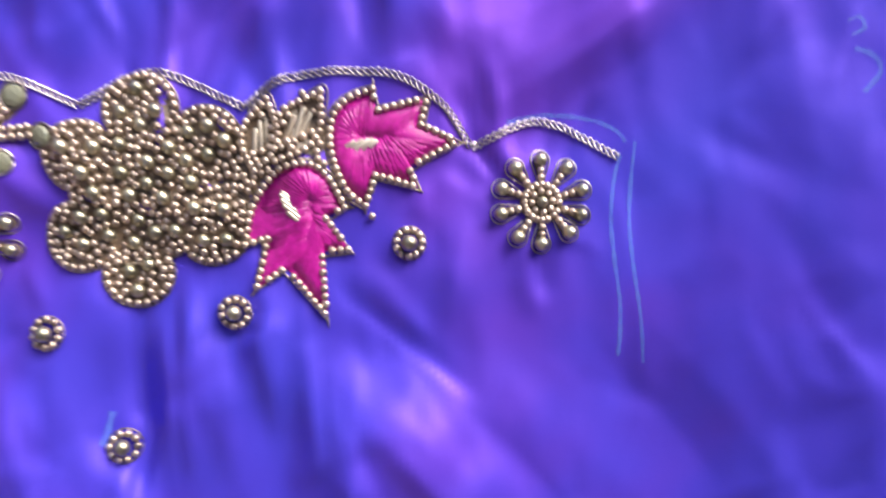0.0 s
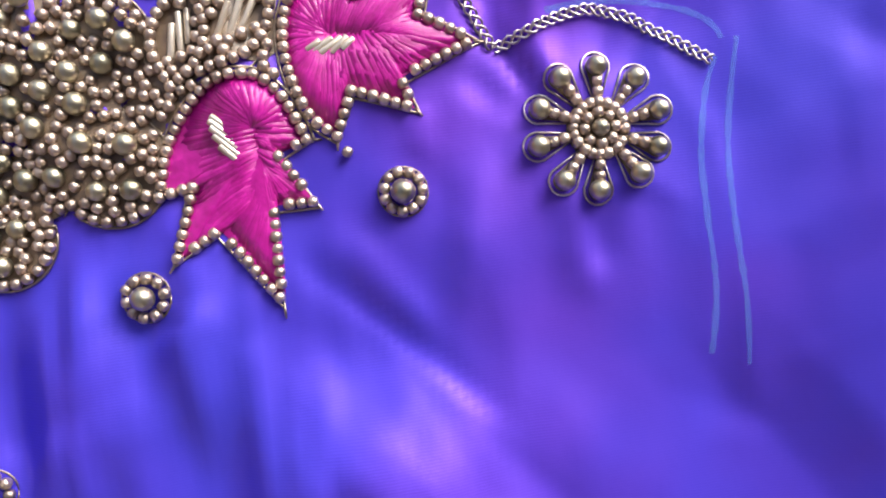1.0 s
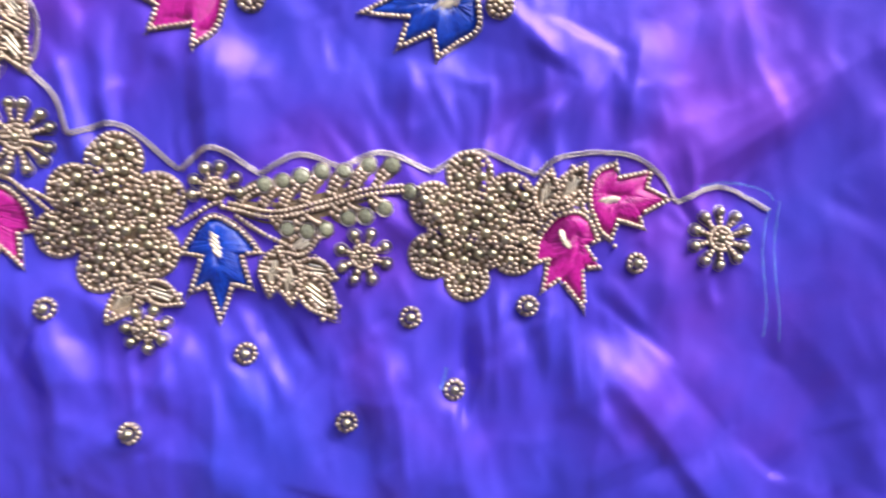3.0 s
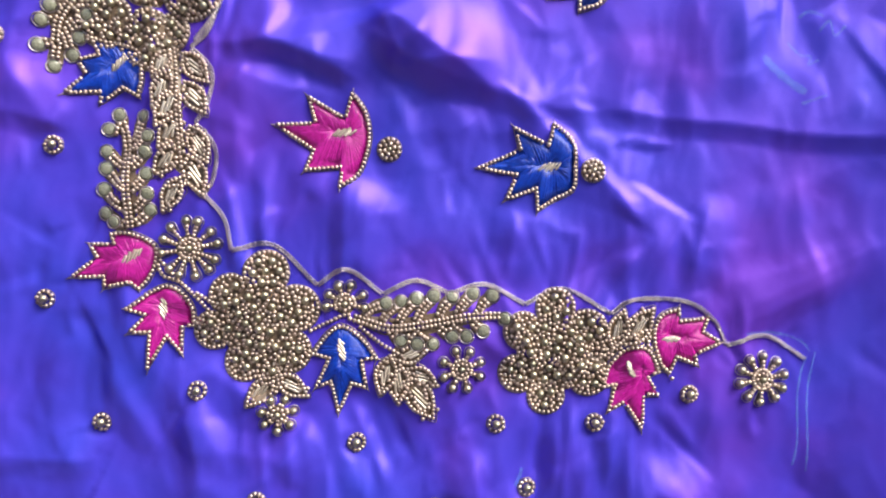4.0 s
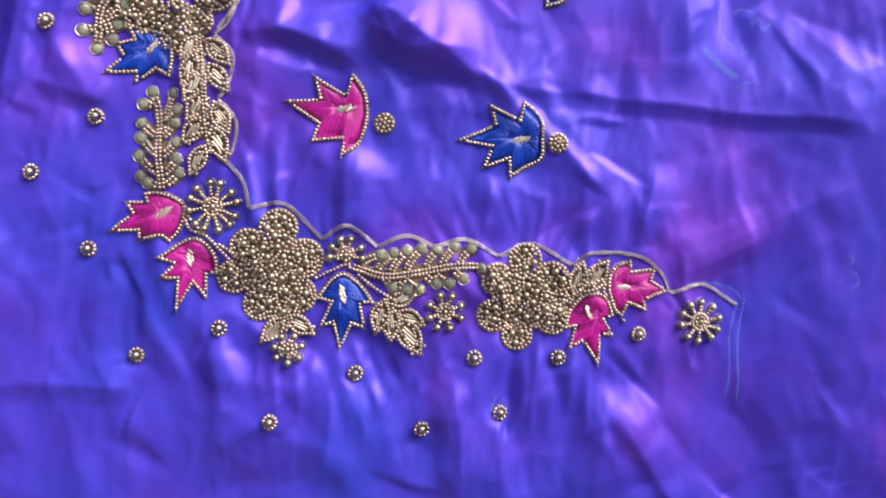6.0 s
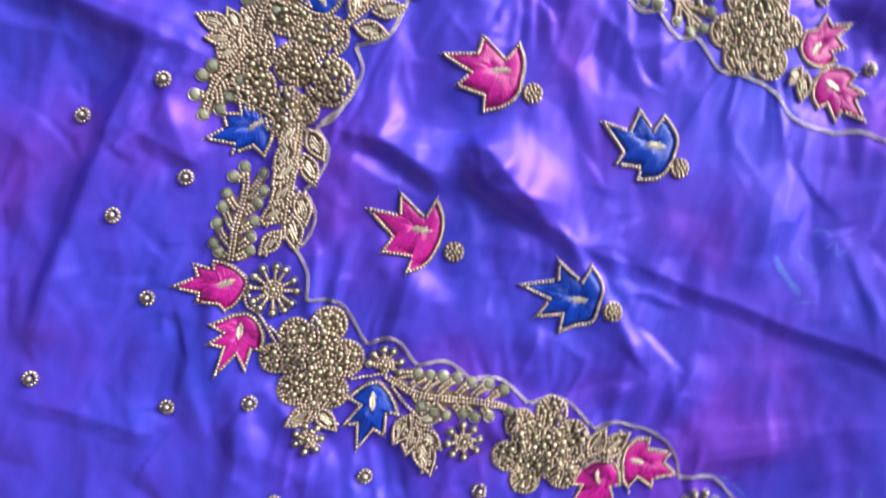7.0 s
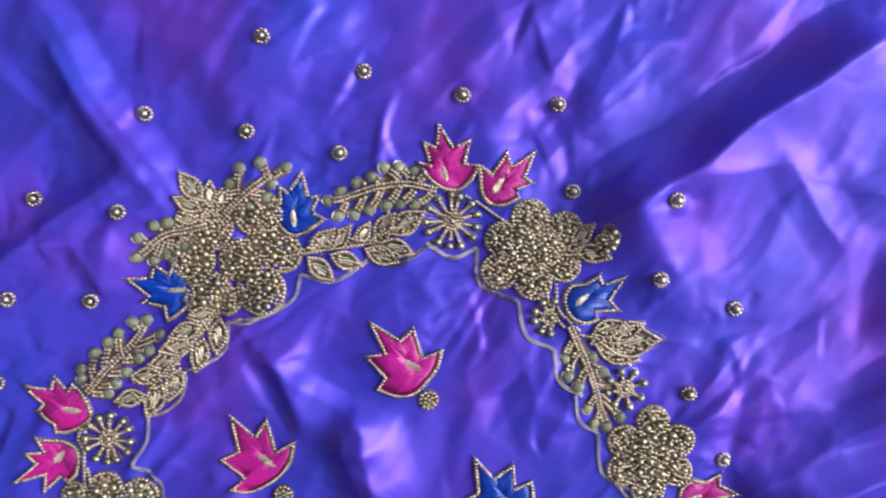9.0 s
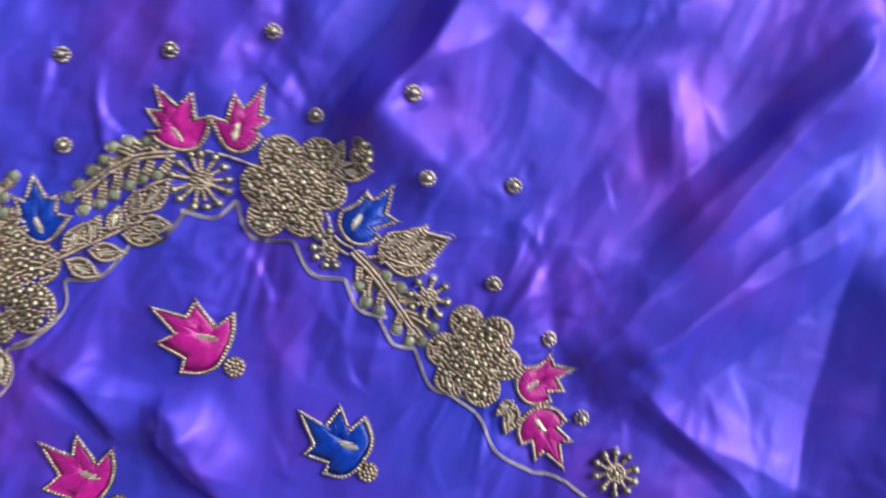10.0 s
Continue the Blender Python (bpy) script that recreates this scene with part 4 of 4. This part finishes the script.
fern((-33.2, -41.3, -16.5, -46.1, 2, -44.1, 20.7, -40.6, 34.7, -40.1),
     (-18.7, -34.3, -11.6, -33.5, -4.2, -32.2, 3.9, -30.9, 12.8, -31.4, 22.5, -29.8, 31.8, -30.7, -11.5, -52.4, -3.8, -53.9, 3.6, -53.8, 12.7, -50, 19.5, -49.9, 27.4, -47.4, 37.8, -41.7))
fern((-136.8, 1.1, -138.3, 16.7, -138.8, 33.1, -139.9, 45),
     (-148.5, 7.3, -149.8, 18.4, -148.9, 28.2, -148.6, 36.2, -147.6, 46.3, -142.8, 53.1, -131.5, 52.4, -128.6, 43.1, -130, 35.7, -129.2, 25.5, -128.7, 16.5, -127.8, 9, -144.9, 3.4))
fern((-81.3, 221.7, -95.3, 212, -106, 197.9, -114.2, 181.3, -116.6, 177),
     (-96.7, 220.6, -104.8, 216, -109.9, 209.8, -111.4, 201, -114.3, 193.1, -117.6, 182.9, -119.1, 174, -83, 207.7, -89.5, 201.9, -94.2, 195.8, -99.1, 187.1, -103.3, 179.1, -108.9, 172.1))
fern((27.7, 222.2, 45.8, 215.8, 62.3, 208.2, 75, 201.4),
     (39.1, 207.7, 46.9, 201.6, 55.1, 201.4, 68.8, 196.5, 78.5, 193.6, 85, 197.3, 86, 206.8, 59.5, 217.6, 68, 214, 49.4, 219.5))
fern((-156.4, 115.4, -162.4, 105.6, -168.6, 96.1, -170.4, 86.5),
     (-172.2, 102, -176.2, 95.2, -177.7, 84, -171.2, 74.7, -163.6, 80.1, -160.5, 88.3, -156.8, 98.6))
fern((-153.1, 123.3, -154.3, 135.8, -153.2, 148.2, -151.7, 160.2),
     (-163.7, 141.6, -166.2, 151.8, -160.2, 162.4, -148.4, 170.4, -147.9, 158.2, -144, 150.8, -146.9, 140.6))


fern((73.8, 525.1, 74.9, 505.6, 77.8, 489.7),
     (61.6, 487.7, 81.4, 478.5, 95.1, 483.3, 70.9, 481.5, 96.6, 494.1))

# ---- rows of beads ----
bead_string(-54.0, -47.3, -45.5, -43.2, -37.0, -39.8, -25.7, -42.5)
bead_string(-35.6, -41.5, -22.7, -52.3, -11.3, -59.4)
bead_string(-124.2, -16.7, -121.4, -21.7, -113.0, -25.0, -101.2, -37.1)
bead_string(-118.8, 84.9, -116.0, 68.2, -115.4, 48.6, -113.2, 29.0)
bead_string(82.3, -61.8, 92.4, -56.2, 106.9, -54.4, 108.2, -60.2, 118.9, -70.3)
bead_string(-75.0, 228.9, -57.9, 234.2, -36.6, 237.9)
bead_string(-0.8, 229.9, 11.8, 222.1, 27.8, 220.1, 44.0, 228.9)
bead_string(4.8, 233.3, 16.3, 224.4, 34.5, 224.7)
bead_string(-113.2, 135.5, -101.0, 152.5, -84.1, 175.7)
bead_string(-123.2, -14.4, -114.2, -23.7, -100.6, -33.1)

# ---- pointed bead leaves ----
for row in (
    (-120.2, 83.5, -127.3, 70.8), (-119.1, 73.1, -126.3, 56.8), (-114.9, 65.6, -124.3, 47.8), (-113.9, 52.2, -123.2, 38),
    (-114.4, 38.8, -125.7, 24.9), (-113.5, 23.8, -121.9, 8.6), (-114.3, 82.6, -101.6, 68.5), (-112.5, 68.6, -102.2, 53.6),
    (-109.7, 47.7, -101.4, 31.1), (-110.2, 34.2, -103.4, 16.1), (-104.9, 147.3, -105, 165.5), (-98.2, 156.5, -100.1, 172.8),
    (-90.3, 169, -93.9, 181.9), (-87, 179.3, -87.6, 195.6), (-82.1, 185.7, -76.9, 208.4), (-103.7, 143.9, -85.1, 144.5),
    (-95.9, 154.2, -79.6, 161.6), (-84.7, 170.2, -67, 178.1), (-81.2, 179.3, -64.6, 187.4), (-16.6, -59.4, -21.1, -77.8),
):
    bead_leaf(*row)
for row in (
    (-13.3, -62.6, -12.6, -81.9), (-8.5, -69.6, 3.9, -89.3), (-8.4, -65.8, 5.6, -73.2), (-13.9, -61, 0.4, -56.8),
    (-71.3, -69.3, -83.1, -82), (-69.8, -68.4, -55.3, -78.1), (39.9, 228.6, 47.1, 246.1), (48.2, 235.1, 55.6, 253.3),
    (46.5, 228.6, 69.3, 254.2), (45.6, 225.9, 68.3, 236.8), (-5.3, 255.6, -5.8, 271.4), (-1.9, 255.3, 14.4, 265.1),
    (-168.3, 123.8, -187, 126.4), (-163.1, 124.4, -172.8, 134.2), (-164.9, 119.5, -179.2, 114.9), (-162.4, 114.7, -169.8, 107.2),
    (-157.6, 127.9, -165.2, 136), (145.7, 192, 141.6, 181.3), (148.9, 190.3, 151.4, 174.2),
    (90.1, -55.7, 95.0, -37.7), (95.8, -53.9, 109.0, -37.0),
):
    bead_leaf(*row)

# ---- seed beads packed round the stems ----
def bead_band(half, *xy):
    pts = path_of(pairs_of(*xy), step=1.0)
    ob = thing("bead_filling", pts[0].x, pts[0].y, "band of gold seed beads packed along a stem", "bead row", "bead rows")
    for k, (x, y, a) in enumerate(along(pts, half)):
        ground(ob, round_way(x, y, half, 16), 0.3 + 0.02 * (k % 5))
    for _ in range(int(len(pts) * half * 2.5)):
        p = random.choice(pts)
        a, r = random.uniform(0, 6.28), half * math.sqrt(random.random())
        seed(ob, p.x + r * math.cos(a), p.y + r * math.sin(a), random.uniform(0, 180), random.uniform(0, 0.5), 0.72)


bead_band(2.6, -119.4, 83.5, -116.6, 68.2, -115.4, 52.8, -113.7, 29.0)
bead_band(2.6, -111.0, 137.8, -101.1, 157.0, -85.6, 177.3, -82.4, 187.4)
bead_band(4.5, -11.3, -58.5, -8.4, -66.5)
bead_band(3.5, 41.8, 226.6, 52.1, 238.9)
bead_band(8.0, -167.4, 120.8, -153.0, 121.9)
bead_band(4.5, 83.7, -60.9, 95.2, -48.7, 105.4, -48.6)
bead_band(4.0, -75.8, -71.1, -70.8, -72.5)

# ---- bead flowers ----
bead_flower("six-lobed flower densely packed with olive-gold pearls and beads",
    62.5, -36.5, 9.7, 77.7, -47.4, 10.3, 78.0, -68.5, 10.3, 57.9, -78.4, 9.2,
    44.4, -67.7, 9.4, 46.5, -47.5, 9.4, 61.9, -58.1, 18.9)
bead_flower("large lobed flower densely packed with gold pearls and beads",
    -74.4, -19.9, 10.6, -60.8, -36.8, 11.2, -63.8, -56.8, 10.3, -73.6, -66.8, 7.2,
    -84.3, -61.1, 10.0, -99.0, -47.0, 9.4, -90.6, -30.5, 10.3, -78.8, -43.5, 18.9)
bead_flower("six-lobed flower densely packed with olive-gold pearls and beads",
    100.4, 218.7, 9.5, 118.0, 220.7, 10.2, 131.3, 208.1, 9.5, 127.1, 189.8, 10.5,
    109.0, 186.9, 9.5, 97.8, 198.9, 10.2, 114.0, 204.5, 17.1)
bead_flower("large lobed flower densely packed with gold pearls and beads",
    -32.0, 248.9, 11.4, -14.1, 258.1, 10.8, -0.4, 244.0, 10.2, -5.3, 225.3, 10.8,
    -22.8, 215.6, 10.8, -34.2, 229.9, 10.8, -18.6, 236.8, 18.4)
bead_flower("corner flower of overlapping petals packed with gold pearls",
    -140.9, 141.3, 13.8, -116.1, 135, 11.6, -109.6, 111.3, 14.4, -148.9, 96.5, 13.1, -129.3, 88, 14.4,
    -157.3, 115.4, 16.3, -119.4, 92.6, 8.8, -128, 132.9, 10, -129.5, 115.4, 12.5)

# ---- scalloped cord along the inner edge ----
chain_border("plaited dull-gold cord sewn in scallops along the bead border", [
    (-94.0, 116.0, -100.9, 93.6, -110.0, 85.0), (-110.0, 85.0, -100.0, 74.1, -101.6, 58.6, -107.1, 49.3), (-107.1, 49.3, -97.6, 37.7, -98.7, 23.6, -103.1, 16.5),
    (-103.1, 16.5, -93.6, 5.4, -89.9, -9.5), (-89.9, -9.5, -71.1, -7.1, -51.0, -25.9), (-51.0, -25.9, -37.2, -18.4, -20.1, -29.9),
    (-20.1, -29.9, -4.5, -23.5, 11.8, -29.7), (11.8, -29.7, 28.4, -25.3, 47.5, -34.6), (47.5, -34.6, 66.4, -27.5, 89.2, -39.2),
    (89.2, -39.2, 100.7, -32.5, 125.6, -33.4, 139.5, -42.6, 146.5, -54.8), (146.5, -54.8, 165.6, -50.0, 185.0, -61.3),
])
chain_border("plaited dull-gold cord sewn in scallops beside the flowers", [
    (-100.2, 133.8, -93.4, 121.6, -96.8, 103.5, -108.3, 88.1), (-100.2, 133.8, -84.2, 144.7, -79.1, 167.2), (-79.1, 167.2, -65.5, 177.4, -61.1, 201.1),
    (-64.1, 197.0, -47.1, 201.7, -41.2, 215.9), (-41.2, 215.9, -25.3, 202.6, -3.2, 211.4), (-3.2, 211.4, 13.7, 201.2, 30.7, 207.0),
    (30.7, 207.0, 45.3, 196.5, 61.1, 200.1), (57.5, 197.3, 71.5, 188.4, 83.0, 191.7), (83.0, 191.7, 101.8, 177.2, 121.2, 181.9),
    (112.7, 178.6, 133.5, 175.1, 151.4, 162.7, 175.9, 161.7), (175.9, 161.7, 189.9, 166.5, 210.0, 164.1),
])

# ---- chalk ----
chalk_line(1.3, 185.5, -60.6, 183.0, -67.7, 181.3, -77.4, 181.1, -88.3, 181.5, -99.6, 180.9, -107.8, 180.0, -113.9)
chalk_line(1.3, 189.6, -57.6, 188.0, -65.3, 186.3, -75.9, 185.8, -83.8, 186.0, -94.0, 186.5, -103.4, 186.5, -110.8, 186.4, -116.5)
chalk_line(1.6, 180.6, 104, 183.9, 107, 188.2, 106.2, 191.3, 104.5)
chalk_line(1.4, 189.2, 97.1, 193.8, 102.2, 196, 94.9, 201.4, 99.7)
chalk_line(1.6, 174.4, 92.1, 176.8, 89.5, 179.6, 86.6)
chalk_line(1.5, 180.2, 85.7, 186, 85.2, 184, 81, 189.1, 83.5)
chalk_line(4, 161.7, 84.7, 167.2, 79.5, 174, 73.8, 182.6, 67.4)
chalk_line(1.5, 180.3, 62.1, 185.7, 63.9, 192.4, 66.4)
chalk_line(1.3, 156.2, -49.3, 166.4, -48.3, 178, -50.4, 185.2, -54.3, 187, -57.6)
chalk_line(1.3, 243.6, -33.6, 246.6, -32.7, 247.7, -35.8, 244.2, -37.2)
chalk_line(1.4, 244.8, -40.6, 249.2, -43.0, 250.2, -47.4, 245.8, -51.9)
chalk_line(2.2, 46.9, -113.7, 45.5, -118.0, 43.8, -122.3)
